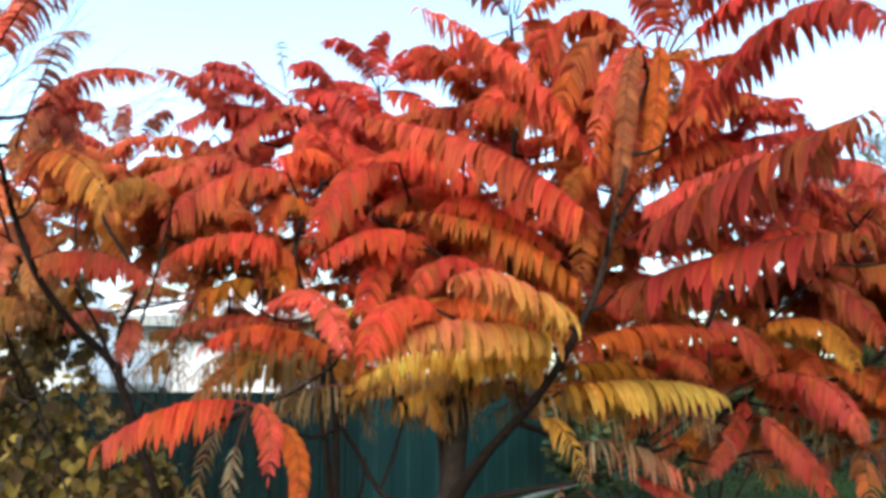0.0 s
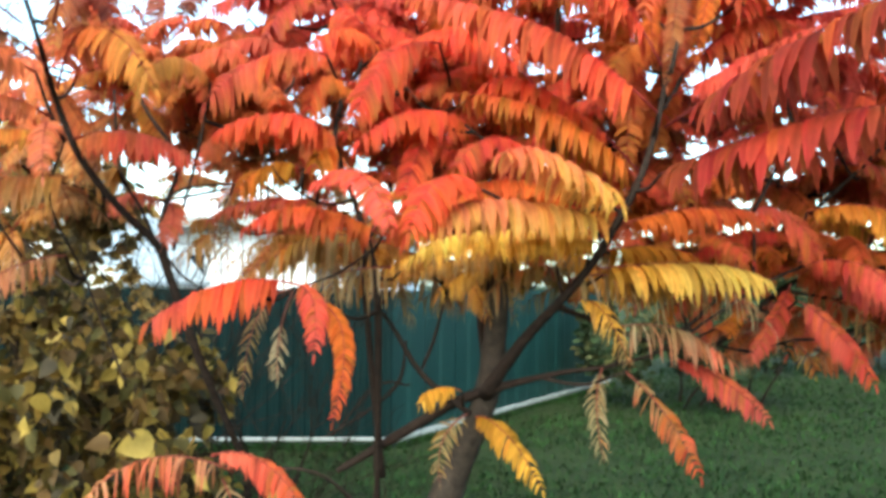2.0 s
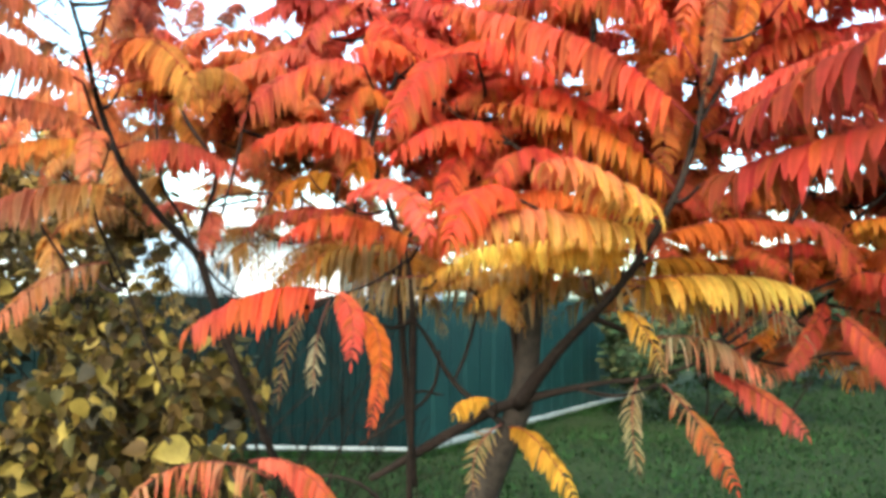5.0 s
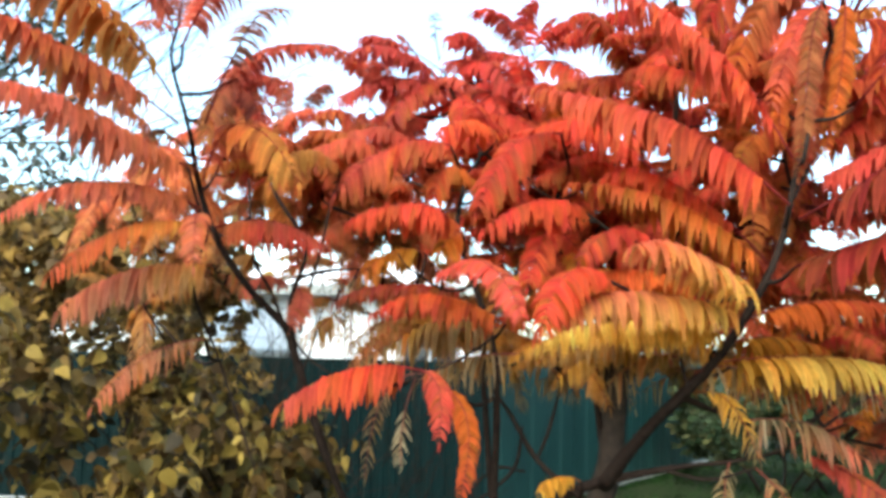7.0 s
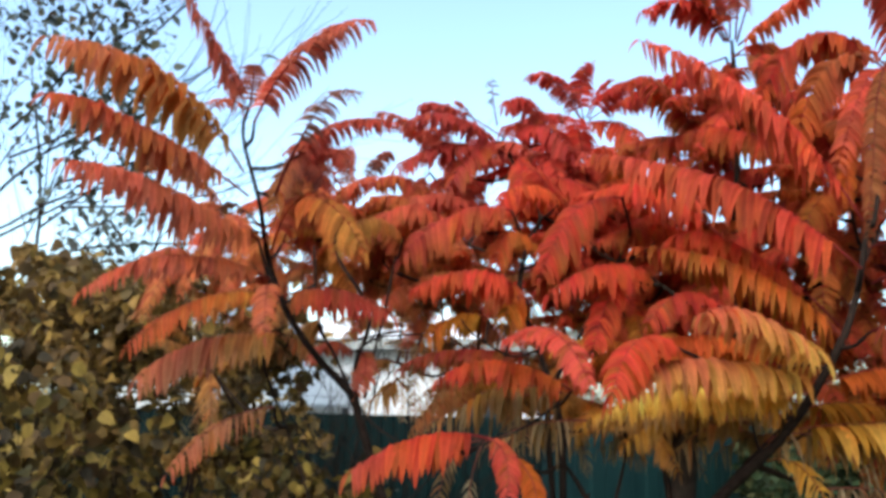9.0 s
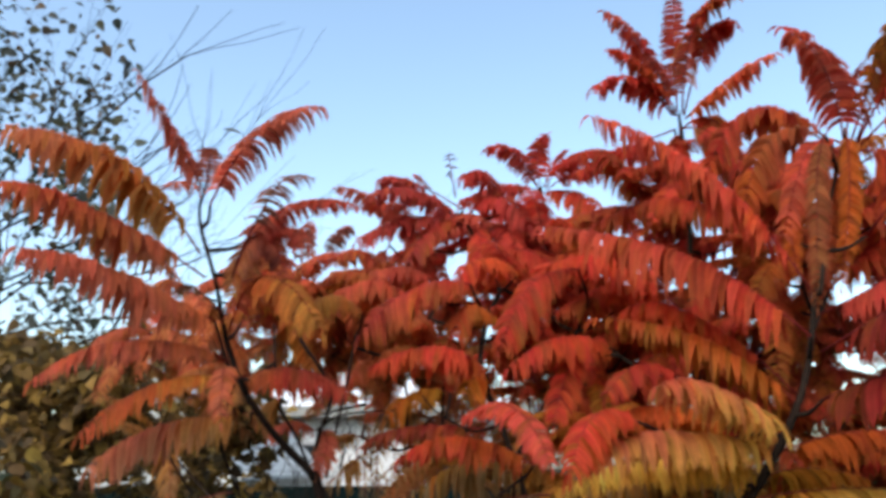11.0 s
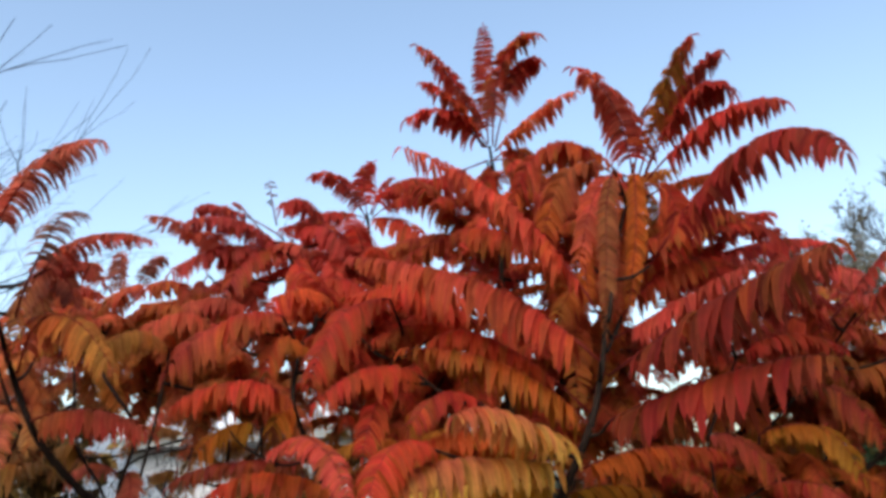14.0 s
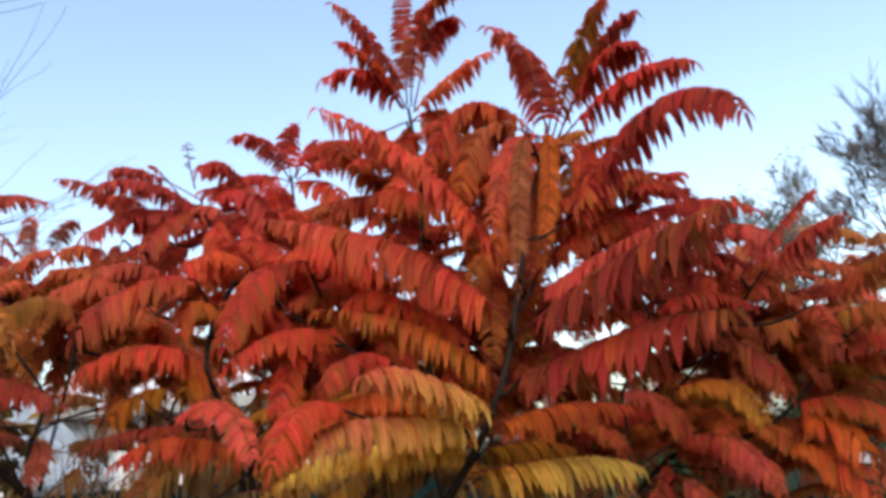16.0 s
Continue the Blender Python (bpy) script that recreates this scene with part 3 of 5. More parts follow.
leaf((0.346, 1.894, 1.801), (-0.022, 1.938, 2.016), (-0.024, -0.024, 0.085), 0.093, "RRO", 1.2, 0.2)
leaf((0.340, 1.708, 1.906), (-0.199, 1.881, 2.237), (0.030, -0.006, 0.044), 0.118, "RPO", 1.3, 0.12, True)
leaf((0.133, 2.039, 2.023), (-0.163, 2.047, 2.184), (-0.002, -0.014, 0.051), 0.099, "RRO", 1.4, 0.2)
leaf((0.355, 1.732, 2.007), (-0.060, 1.954, 2.530), (0.047, -0.009, 0.031), 0.120, "RPO", 1.2, 0.14, True)
leaf((0.402, 1.993, 2.186), (0.054, 2.151, 2.364), (-0.027, -0.008, 0.029), 0.102, "RDG", 1.4, 0.2)
leaf((0.349, 1.683, 1.872), (0.667, 1.265, 2.050), (0.008, -0.003, 0.010), 0.118, "VVVD", 1.35, 0.16, True)
leaf((0.347, 1.707, 1.782), (0.686, 1.356, 1.868), (-0.013, -0.004, 0.014), 0.119, "VDVD", 1.35, 0.08, True)
leaf((0.279, 1.818, 1.685), (0.623, 1.877, 1.731), (-0.011, -0.001, 0.017), 0.080, "ORO", 1.3, 0.14, True)
leaf((0.237, 1.858, 1.593), (0.655, 1.982, 1.600), (0.010, 0.000, 0.014), 0.098, "GLLL", 1.5, 0.08, True)
leaf((0.181, 1.905, 1.565), (0.427, 1.970, 1.509), (-0.018, -0.002, 0.040), 0.080, "BWG", 1.6, 0.1)
leaf((0.277, 1.960, 1.638), (0.511, 2.073, 1.644), (-0.003, -0.000, 0.011), 0.080, "GOG", 1.5, 0.1)
leaf((0.410, 1.895, 1.981), (0.711, 1.748, 2.128), (-0.019, 0.004, -0.014), 0.093, "PPR", 1.3, 0.2)
leaf((0.452, 1.897, 2.158), (0.733, 1.864, 2.272), (0.002, -0.009, 0.032), 0.109, "RDG", 1.3, 0.1)
leaf((0.564, 1.887, 2.190), (0.837, 1.838, 2.179), (0.035, -0.014, 0.048), 0.061, "DDR", 1.2, 0.3)
leaf((0.483, 1.752, 2.118), (0.759, 1.355, 2.232), (0.039, -0.036, 0.126), 0.096, "RDDD", 1.35, 0.12)
leaf((0.444, 1.930, 2.040), (0.674, 1.941, 2.184), (0.008, -0.010, 0.037), 0.097, "RRG", 1.3, 0.2)
leaf((0.498, 1.857, 2.370), (0.362, 1.767, 2.625), (0.026, -0.010, 0.048), 0.092, "RSRR", 0.9, 0.1)
leaf((0.501, 1.855, 2.379), (0.554, 1.837, 2.553), (0.002, -0.006, 0.021), 0.043, "DDK", 0.6, 0.15)
leaf((0.507, 1.839, 2.362), (0.657, 1.750, 2.687), (0.008, -0.009, 0.045), 0.086, "OGRD", 1, 0.15)
leaf((0.533, 1.886, 2.379), (0.766, 1.852, 2.690), (0.008, -0.016, 0.069), 0.076, "RDDD", 1, 0.2)
leaf((0.520, 1.840, 2.358), (0.737, 1.747, 2.529), (0.015, -0.023, 0.092), 0.078, "RDD", 1.1, 0.2)
leaf((0.527, 1.841, 2.353), (0.828, 1.703, 2.489), (0.009, -0.011, 0.052), 0.085, "RRDD", 1.2, 0.15)
leaf((0.544, 1.899, 2.333), (0.739, 1.840, 2.357), (0.002, -0.004, 0.014), 0.057, "OOR", 0.9, 0.2)
leaf((0.43, 1.76, 2.355), (0.375, 1.75, 1.996), (-0.012, -0.006, 0.020), 0.040, "TTD", 0.9, 0.08)
leaf((0.485, 1.79, 2.377), (0.43, 1.78, 2.037), (0.012, -0.003, 0.010), 0.038, "OOG", 0.9, 0.08)
leaf((0.387, 1.8, 2.33), (0.344, 1.8, 2.06), (-0.010, -0.003, 0.010), 0.036, "DOG", 0.9, 0.08)
leaf((0.484, 1.888, 2.374), (0.206, 1.941, 2.371), (-0.013, -0.030, 0.107), 0.086, "RRG", 1.3, 0.15)
leaf((0.472, 1.842, 2.351), (0.265, 1.879, 2.222), (-0.024, -0.029, 0.102), 0.082, "TOD", 1.1, 0.2)
leaf((0.505, 1.845, 2.339), (0.548, 1.846, 2.152), (0.051, -0.015, 0.054), 0.074, "RRO", 1, 0.2)
leaf((0.485, 1.822, 2.349), (0.327, 1.798, 2.140), (-0.008, -0.023, 0.080), 0.061, "RSO", 1, 0.2)
leaf((0.485, 1.845, 2.340), (0.422, 1.873, 2.057), (-0.003, -0.001, 0.005), 0.038, "OSG", 0.7, 0.2)
leaf((0.166, 2.112, 2.574), (-0.016, 1.994, 2.849), (0.011, -0.006, 0.033), 0.082, "SRSR", 0.9, 0.12)
leaf((0.159, 2.094, 2.567), (-0.005, 1.995, 2.735), (-0.002, -0.007, 0.036), 0.068, "ORR", 0.9, 0.15)
leaf((0.155, 2.112, 2.575), (-0.058, 2.026, 2.640), (0.010, -0.013, 0.058), 0.078, "RRD", 1.1, 0.1)
leaf((0.171, 2.128, 2.592), (0.179, 2.092, 2.945), (0.001, -0.002, 0.020), 0.048, "DDK", 0.5, 0.12)
leaf((0.182, 2.111, 2.579), (0.327, 2.011, 2.867), (-0.027, -0.020, 0.082), 0.082, "SRRG", 0.9, 0.15)
leaf((0.191, 2.150, 2.588), (0.343, 2.077, 2.812), (-0.002, -0.020, 0.083), 0.065, "RRD", 0.9, 0.3)
leaf((0.186, 2.097, 2.556), (0.404, 1.964, 2.674), (0.000, -0.003, 0.010), 0.078, "OSR", 1, 0.1)
leaf((0.176, 2.146, 2.565), (0.044, 2.128, 2.448), (0.039, 0.005, -0.018), 0.067, "RRG", 1, 0.2)
leaf((0.182, 2.151, 2.549), (0.312, 2.125, 2.454), (0.011, -0.017, 0.059), 0.081, "RGR", 1.2, 0.2)
leaf((0.169, 2.104, 2.531), (0.323, 2.056, 2.332), (0.016, -0.015, 0.053), 0.078, "TRT", 1.2, 0.2)
leaf((0.169, 2.197, 2.569), (-0.125, 2.316, 2.517), (0.010, -0.001, 0.002), 0.085, "RDR", 1.2, 0.25)
leaf((0.194, 2.218, 2.496), (-0.079, 2.262, 2.339), (0.031, 0.007, -0.026), 0.098, "RDG", 1.3, 0.2)
leaf((0.189, 2.175, 2.464), (0.377, 2.182, 2.253), (0.009, 0.000, -0.002), 0.081, "RRG", 1.2, 0.2)
leaf((-0.244, 2.807, 2.621), (-0.423, 2.667, 2.749), (0.006, -0.015, 0.053), 0.066, "MRR", 0.8, 0.12)
leaf((-0.239, 2.804, 2.631), (-0.206, 2.751, 2.818), (-0.019, -0.005, 0.019), 0.063, "RRM", 0.6, 0.15)
leaf((-0.229, 2.804, 2.630), (-0.134, 2.769, 2.755), (0.006, -0.010, 0.036), 0.047, "RMR", 0.7, 0.2)
leaf((-0.219, 2.758, 2.610), (0.081, 2.587, 2.659), (-0.035, -0.017, 0.059), 0.086, "RRR", 1.1, 0.15)
leaf((-0.252, 2.851, 2.647), (-0.332, 2.860, 2.803), (-0.027, -0.008, 0.029), 0.048, "MMR", 0.7, 0.25)
leaf((-0.219, 2.807, 2.620), (0.001, 2.694, 2.652), (0.009, -0.008, 0.030), 0.066, "RMR", 1, 0.2)
leaf((-0.240, 2.808, 2.615), (-0.510, 2.620, 2.549), (0.007, -0.009, 0.032), 0.083, "RMR", 1.3, 0.2)
leaf((-0.230, 2.810, 2.611), (-0.017, 2.638, 2.481), (-0.009, -0.009, 0.032), 0.093, "RRG", 1.3, 0.2)
leaf((-0.246, 2.762, 2.596), (-0.372, 2.567, 2.368), (0.021, -0.001, 0.004), 0.091, "MRG", 1.3, 0.2)
leaf((-0.468, 2.401, 2.404), (-0.736, 2.230, 2.459), (0.002, -0.013, 0.045), 0.078, "RMM", 1.1, 0.12)
leaf((-0.475, 2.439, 2.452), (-0.744, 2.412, 2.551), (-0.037, -0.014, 0.049), 0.064, "MMR", 1, 0.3)
leaf((-0.490, 2.430, 2.488), (-0.502, 2.390, 2.629), (-0.006, -0.005, 0.019), 0.035, "KKG", 0.5, 0.3)
leaf((-0.528, 2.439, 2.456), (-0.620, 2.408, 2.564), (-0.019, -0.010, 0.035), 0.041, "MRR", 0.7, 0.3)
leaf((-0.315, 2.442, 2.442), (-0.458, 2.318, 2.513), (-0.011, -0.017, 0.060), 0.077, "RRM", 1.1, 0.15)
leaf((-0.469, 2.406, 2.387), (-0.772, 2.266, 2.332), (-0.009, -0.011, 0.038), 0.083, "MMR", 1.2, 0.15)
leaf((-0.459, 2.449, 2.417), (-0.254, 2.356, 2.377), (-0.002, -0.020, 0.071), 0.084, "RMR", 1.3, 0.15)
leaf((-0.460, 2.406, 2.387), (-0.619, 2.290, 2.246), (0.001, -0.016, 0.055), 0.081, "RMG", 1.2, 0.2)
leaf((-0.434, 2.360, 2.364), (-0.430, 2.204, 2.182), (0.038, -0.006, 0.023), 0.069, "RRG", 1.1, 0.2)
leaf((-0.935, 2.343, 2.244), (-0.942, 2.348, 2.413), (-0.004, -0.006, 0.022), 0.052, "KMM", 0.6, 0.2)
leaf((-0.940, 2.346, 2.237), (-1.015, 2.267, 2.331), (-0.008, -0.012, 0.041), 0.056, "MKM", 0.9, 0.2)
leaf((-0.923, 2.344, 2.244), (-0.780, 2.257, 2.364), (0.011, -0.008, 0.029), 0.048, "KMK", 0.8, 0.3)
leaf((-0.899, 2.297, 2.224), (-0.709, 2.289, 2.252), (0.016, -0.015, 0.054), 0.075, "RRG", 1.1, 0.2)
leaf((-0.933, 2.299, 2.218), (-1.039, 2.186, 2.250), (-0.011, -0.012, 0.043), 0.071, "RMR", 1.1, 0.2)
leaf((-0.383, 1.967, 2.101), (-0.649, 1.895, 1.989), (0.006, -0.013, 0.044), 0.098, "RPG", 1.3, 0.1, True)
leaf((-0.275, 2.108, 2.152), (-0.426, 2.008, 2.141), (-0.003, -0.011, 0.039), 0.078, "ORR", 1.2, 0.1)
leaf((-0.115, 1.959, 2.125), (-0.304, 1.857, 1.935), (-0.018, -0.013, 0.046), 0.089, "RRG", 1.3, 0.12, True)
leaf((-0.055, 1.962, 1.933), (-0.279, 1.818, 1.891), (0.011, -0.010, 0.035), 0.087, "RRO", 1.3, 0.1, True)
leaf((-0.119, 1.909, 1.937), (-0.186, 1.855, 1.758), (-0.007, 0.001, -0.002), 0.060, "RRO", 0.9, 0.15)
leaf((-0.333, 1.836, 1.865), (-0.597, 1.768, 1.886), (0.029, -0.013, 0.047), 0.082, "RRO", 1.4, 0.1, True)
leaf((-0.341, 1.876, 1.869), (-0.385, 1.839, 1.819), (0.000, -0.003, 0.012), 0.064, "OGO", 1.2, 0.2)
leaf((-0.884, 1.755, 1.863), (-0.628, 1.781, 1.840), (-0.003, -0.008, 0.027), 0.083, "ORRR", 1.4, 0.1)
leaf((-0.907, 1.726, 1.964), (-0.630, 1.564, 1.947), (-0.014, -0.030, 0.106), 0.077, "ROYO", 1.25, 0.12)
leaf((-0.929, 1.839, 2.005), (-0.780, 1.813, 2.096), (-0.003, -0.015, 0.054), 0.065, "ORG", 1.2, 0.2)
leaf((-0.651, 1.936, 2.029), (-0.779, 1.795, 1.977), (0.000, -0.017, 0.060), 0.063, "OGYG", 1.3, 0.12)
leaf((-0.523, 2.137, 2.051), (-0.768, 2.026, 2.079), (-0.006, -0.022, 0.077), 0.082, "RRG", 1.3, 0.15)
leaf((-0.306, 1.999, 1.988), (-0.422, 1.954, 1.962), (-0.017, -0.020, 0.070), 0.072, "ORG", 1.2, 0.15)
leaf((-0.522, 2.260, 2.167), (-0.712, 2.202, 2.192), (0.009, -0.011, 0.038), 0.073, "RDR", 1.3, 0.15)
leaf((-0.206, 2.134, 2.061), (-0.328, 2.140, 2.039), (0.003, -0.013, 0.046), 0.078, "RRG", 1.2, 0.15)
leaf((-0.027, 2.186, 2.058), (-0.191, 2.134, 2.060), (0.024, -0.009, 0.031), 0.079, "DRG", 1.3, 0.15)
leaf((-0.347, 2.285, 2.261), (-0.132, 2.208, 2.164), (-0.004, -0.010, 0.035), 0.090, "RRO", 1.3, 0.15)
leaf((0.038, 2.219, 2.123), (-0.131, 2.135, 2.056), (-0.007, -0.009, 0.033), 0.080, "RRO", 1.3, 0.15)
leaf((0.337, 2.125, 2.085), (0.122, 2.147, 2.012), (0.003, -0.013, 0.048), 0.084, "RRG", 1.2, 0.15)
leaf((0.425, 2.200, 2.052), (0.608, 2.200, 1.997), (-0.007, 0.000, 0.038), 0.075, "DRT", 1.2, 0.1)
leaf((0.465, 2.280, 1.988), (0.631, 2.240, 1.957), (-0.009, 0.000, 0.032), 0.07, "MDT", 1.2, 0.1)
leaf((0.556, 2.300, 1.951), (0.387, 2.260, 1.912), (0.007, 0.000, 0.046), 0.07, "TDT", 1.2, 0.1)
leaf((0.309, 2.286, 2.252), (0.094, 2.292, 2.234), (0.011, -0.010, 0.035), 0.092, "RDR", 1.3, 0.15)
leaf((-0.667, 2.209, 2.167), (-0.887, 2.210, 2.165), (0.003, -0.012, 0.042), 0.072, "ORG", 1.2, 0.15)
leaf((-0.893, 2.111, 2.147), (-1.023, 2.011, 2.136), (0.001, -0.011, 0.039), 0.073, "RRG", 1.2, 0.15)
leaf((-0.232, 1.851, 1.662), (-0.530, 1.815, 1.700), (0.005, -0.000, 0.041), 0.079, "ORD", 1.3, 0.1, True)
leaf((-0.362, 1.771, 1.768), (-0.177, 1.533, 1.678), (0.009, -0.000, 0.055), 0.058, "PPP", 1, 0.0, True, 0.62)
leaf((-0.260, 1.979, 1.657), (-0.505, 1.966, 1.635), (0.003, -0.000, 0.028), 0.100, "BGB", 1.5, 0.1)
leaf((-0.444, 2.016, 1.836), (-0.607, 2.008, 1.787), (-0.000, -0.001, 0.034), 0.075, "GOG", 1.3, 0.15)
leaf((-0.770, 1.999, 1.758), (-0.765, 1.952, 1.653), (0.020, 0.001, 0.003), 0.046, "PPB", 0.6, 0.1)
leaf((-0.700, 2.105, 1.691), (-0.793, 2.101, 1.626), (0.011, 0.001, -0.004), 0.057, "GBG", 1.2, 0.1)
leaf((-0.787, 1.990, 1.751), (-0.907, 1.990, 1.737), (-0.006, 0.000, 0.031), 0.05, "MPM", 1.2, 0.05)
leaf((-0.339, 1.990, 1.745), (-0.670, 2.000, 1.731), (-0.016, -0.005, 0.020), 0.062, "DMT", 1.3, 0.05)
leaf((-0.615, 2.020, 1.796), (-0.626, 2.020, 1.587), (-0.008, 0.000, 0.022), 0.04, "BBW", 0.8, 0.1)
leaf((-0.654, 2.030, 1.756), (-0.664, 2.030, 1.586), (-0.003, 0.000, 0.014), 0.034, "BWB", 0.8, 0.2)
leaf((-0.850, 1.894, 1.818), (-0.941, 1.889, 1.792), (0.026, 0.001, 0.009), 0.065, "GBG", 1.3, 0.1)
leaf((-0.396, 1.803, 1.552), (-0.698, 1.708, 1.492), (-0.001, -0.001, 0.036), 0.095, "RRMO", 1.5, 0.18, True)
leaf((-0.405, 1.773, 1.557), (-0.360, 1.748, 1.420), (0.019, 0.001, 0.025), 0.044, "PPR", 0.9, 0.1)
leaf((-0.362, 1.786, 1.519), (-0.318, 1.733, 1.288), (0.040, 0.001, 0.040), 0.038, "OORO", 0.9, 0.05)
leaf((-0.430, 1.872, 1.549), (-0.454, 1.824, 1.358), (-0.013, -0.001, 0.002), 0.035, "WWW", 0.9, 0.45)
leaf((-0.421, 1.923, 1.542), (-0.548, 1.869, 1.327), (-0.020, -0.002, 0.069), 0.036, "BBG", 0.9, 0.5)
leaf((-0.189, 1.934, 1.596), (-0.436, 1.872, 1.542), (-0.002, -0.000, 0.018), 0.077, "BBB", 1.5, 0.1)
leaf((-0.494, 1.645, 1.189), (-0.774, 1.560, 1.130), (-0.012, -0.002, 0.064), 0.066, "BSBR", 1.4, 0.1)
leaf((-0.538, 1.641, 1.221), (-0.351, 1.634, 1.120), (0.009, -0.000, 0.043), 0.046, "SRRR", 1.2, 0.1)
leaf((-0.525, 1.673, 1.170), (-0.476, 1.628, 1.073), (0.006, 0.000, -0.001), 0.051, "BBW", 0.6, 0.1)
leaf((-0.025, 2.050, 1.238), (0.127, 1.961, 1.103), (-0.010, -0.001, 0.043), 0.050, "GYG", 1.1, 0.1)
leaf((-0.060, 2.097, 1.293), (-0.161, 2.042, 1.274), (-0.004, -0.001, 0.021), 0.047, "YYG", 1.2, 0.2)
leaf((-0.045, 2.049, 1.245), (-0.108, 1.948, 1.117), (-0.021, -0.001, 0.018), 0.045, "BBG", 0.5, 0.1)
leaf((0.187, 1.957, 1.520), (0.321, 1.916, 1.389), (0.007, -0.000, 0.047), 0.048, "YYBB", 1, 0.2)
leaf((0.304, 1.965, 1.463), (0.561, 1.98, 1.404), (0.002, -0.001, 0.026), 0.080, "WBSS", 1.5, 0.05)
leaf((0.448, 2.02, 1.386), (0.647, 1.98, 1.265), (-0.002, -0.001, 0.016), 0.054, "DMM", 0.9, 0.02)
leaf((0.317, 1.95, 1.361), (0.474, 1.92, 1.153), (0.004, -0.000, 0.016), 0.050, "BTRR", 0.9, 0.1)
leaf((0.271, 2.0, 1.365), (0.271, 1.96, 1.166), (-0.016, -0.001, 0.010), 0.044, "BBW", 0.9, 0.08)
leaf((0.851, 2.393, 1.566), (0.698, 2.288, 1.377), (0.012, 0.001, -0.006), 0.046, "DMD", 1, 0.1)
leaf((0.836, 2.293, 1.520), (0.991, 2.205, 1.322), (0.006, -0.000, 0.020), 0.064, "MDD", 1.2, 0.1)
leaf((0.890, 2.395, 1.598), (1.091, 2.308, 1.507), (-0.013, -0.002, 0.058), 0.092, "DMD", 1.3, 0.1)
leaf((0.893, 2.443, 1.695), (0.568, 2.376, 1.655), (-0.006, -0.001, 0.036), 0.060, "RRD", 1.3, 0.1)
leaf((0.884, 2.592, 1.738), (1.134, 2.506, 1.716), (-0.010, -0.002, 0.064), 0.100, "GGO", 1.4, 0.1)
leaf((0.582, 2.180, 1.448), (0.686, 2.285, 1.504), (-0.008, -0.000, -0.014), 0.053, "OGO", 1.2, 0.1)
leaf((0.860, 2.397, 1.409), (0.923, 2.402, 1.315), (0.008, 0.000, 0.000), 0.044, "BOY", 0.6, 0.1)
leaf((0.471, 2.073, 1.507), (0.403, 2.071, 1.425), (-0.007, -0.001, 0.027), 0.041, "OBG", 1.2, 0.1)
leaf((0.898, 2.497, 1.534), (1.126, 2.411, 1.411), (0.011, -0.000, 0.037), 0.074, "BBG", 1.2, 0.1)
leaf((0.974, 1.987, 2.010), (1.176, 1.925, 2.219), (0.024, -0.009, 0.030), 0.063, "DDM", 1, 0.1)
leaf((1.023, 1.988, 1.992), (1.189, 1.842, 2.131), (0.008, -0.007, 0.027), 0.078, "DDM", 1.1, 0.15)
leaf((1.076, 2.418, 1.898), (1.394, 2.308, 1.842), (0.009, -0.015, 0.063), 0.100, "GMD", 1.3, 0.05)
leaf((0.847, 2.260, 1.754), (1.063, 2.169, 1.648), (0.030, -0.016, 0.058), 0.071, "OGY", 1.2, 0.05)
leaf((0.972, 2.323, 1.894), (1.175, 2.246, 1.726), (0.022, -0.011, 0.042), 0.080, "MDG", 1.2, 0.1)
leaf((0.869, 2.290, 1.622), (1.029, 2.102, 1.501), (0.020, -0.012, 0.046), 0.074, "DMD", 1.4, 0.05)
leaf((1.235, 2.354, 1.688), (1.482, 2.249, 1.631), (-0.002, -0.009, 0.037), 0.096, "RDG", 1.4, 0.05)
leaf((1.232, 2.364, 1.648), (1.381, 2.277, 1.540), (0.013, -0.011, 0.041), 0.099, "OOR", 1.3, 0.05)
leaf((1.379, 2.413, 1.839), (1.590, 2.299, 1.825), (0.006, -0.011, 0.046), 0.100, "RRD", 1.4, 0.05)
leaf((1.204, 2.092, 1.937), (1.360, 1.850, 2.050), (0.008, -0.006, 0.023), 0.086, "DGD", 1.2, 0.1)
leaf((1.342, 2.426, 1.792), (1.612, 2.418, 1.752), (0.002, -0.007, 0.030), 0.068, "GDG", 1.3, 0.1)
leaf((1.299, 2.194, 1.915), (1.475, 2.077, 1.928), (-0.004, -0.003, 0.013), 0.092, "GDD", 1.3, 0.1)
leaf((1.194, 2.384, 1.571), (1.403, 2.304, 1.415), (-0.017, -0.013, 0.061), 0.090, "ORO", 1.2, 0.1)
leaf((0.679, 2.170, 1.747), (0.867, 2.182, 1.643), (-0.019, -0.010, 0.050), 0.075, "MDO", 1.3, 0.1)
leaf((0.769, 2.118, 1.945), (1.041, 2.096, 1.965), (-0.012, -0.009, 0.043), 0.075, "DDD", 1.3, 0.1)
leaf((0.995, 2.101, 1.955), (0.916, 2.070, 2.108), (0.016, -0.005, 0.017), 0.075, "DDD", 1.3, 0.1)
leaf((-0.879, 1.590, 1.963), (-1.117, 1.253, 2.078), (0.010, 0.000, 0.006), 0.098, "OSRS", 1.2, 0.1, True)
leaf((-0.907, 1.588, 2.059), (-1.184, 1.270, 2.205), (-0.004, -0.005, 0.026), 0.098, "SRRG", 1.2, 0.18, True)
leaf((-0.913, 1.570, 2.108), (-1.182, 1.260, 2.309), (0.014, 0.005, 0.063), 0.112, "GOSG", 1.15, 0.17, True)
leaf((-0.906, 1.537, 2.251), (-1.045, 1.464, 2.510), (0.012, -0.000, -0.009), 0.066, "SDSM", 0.95, 0.08)
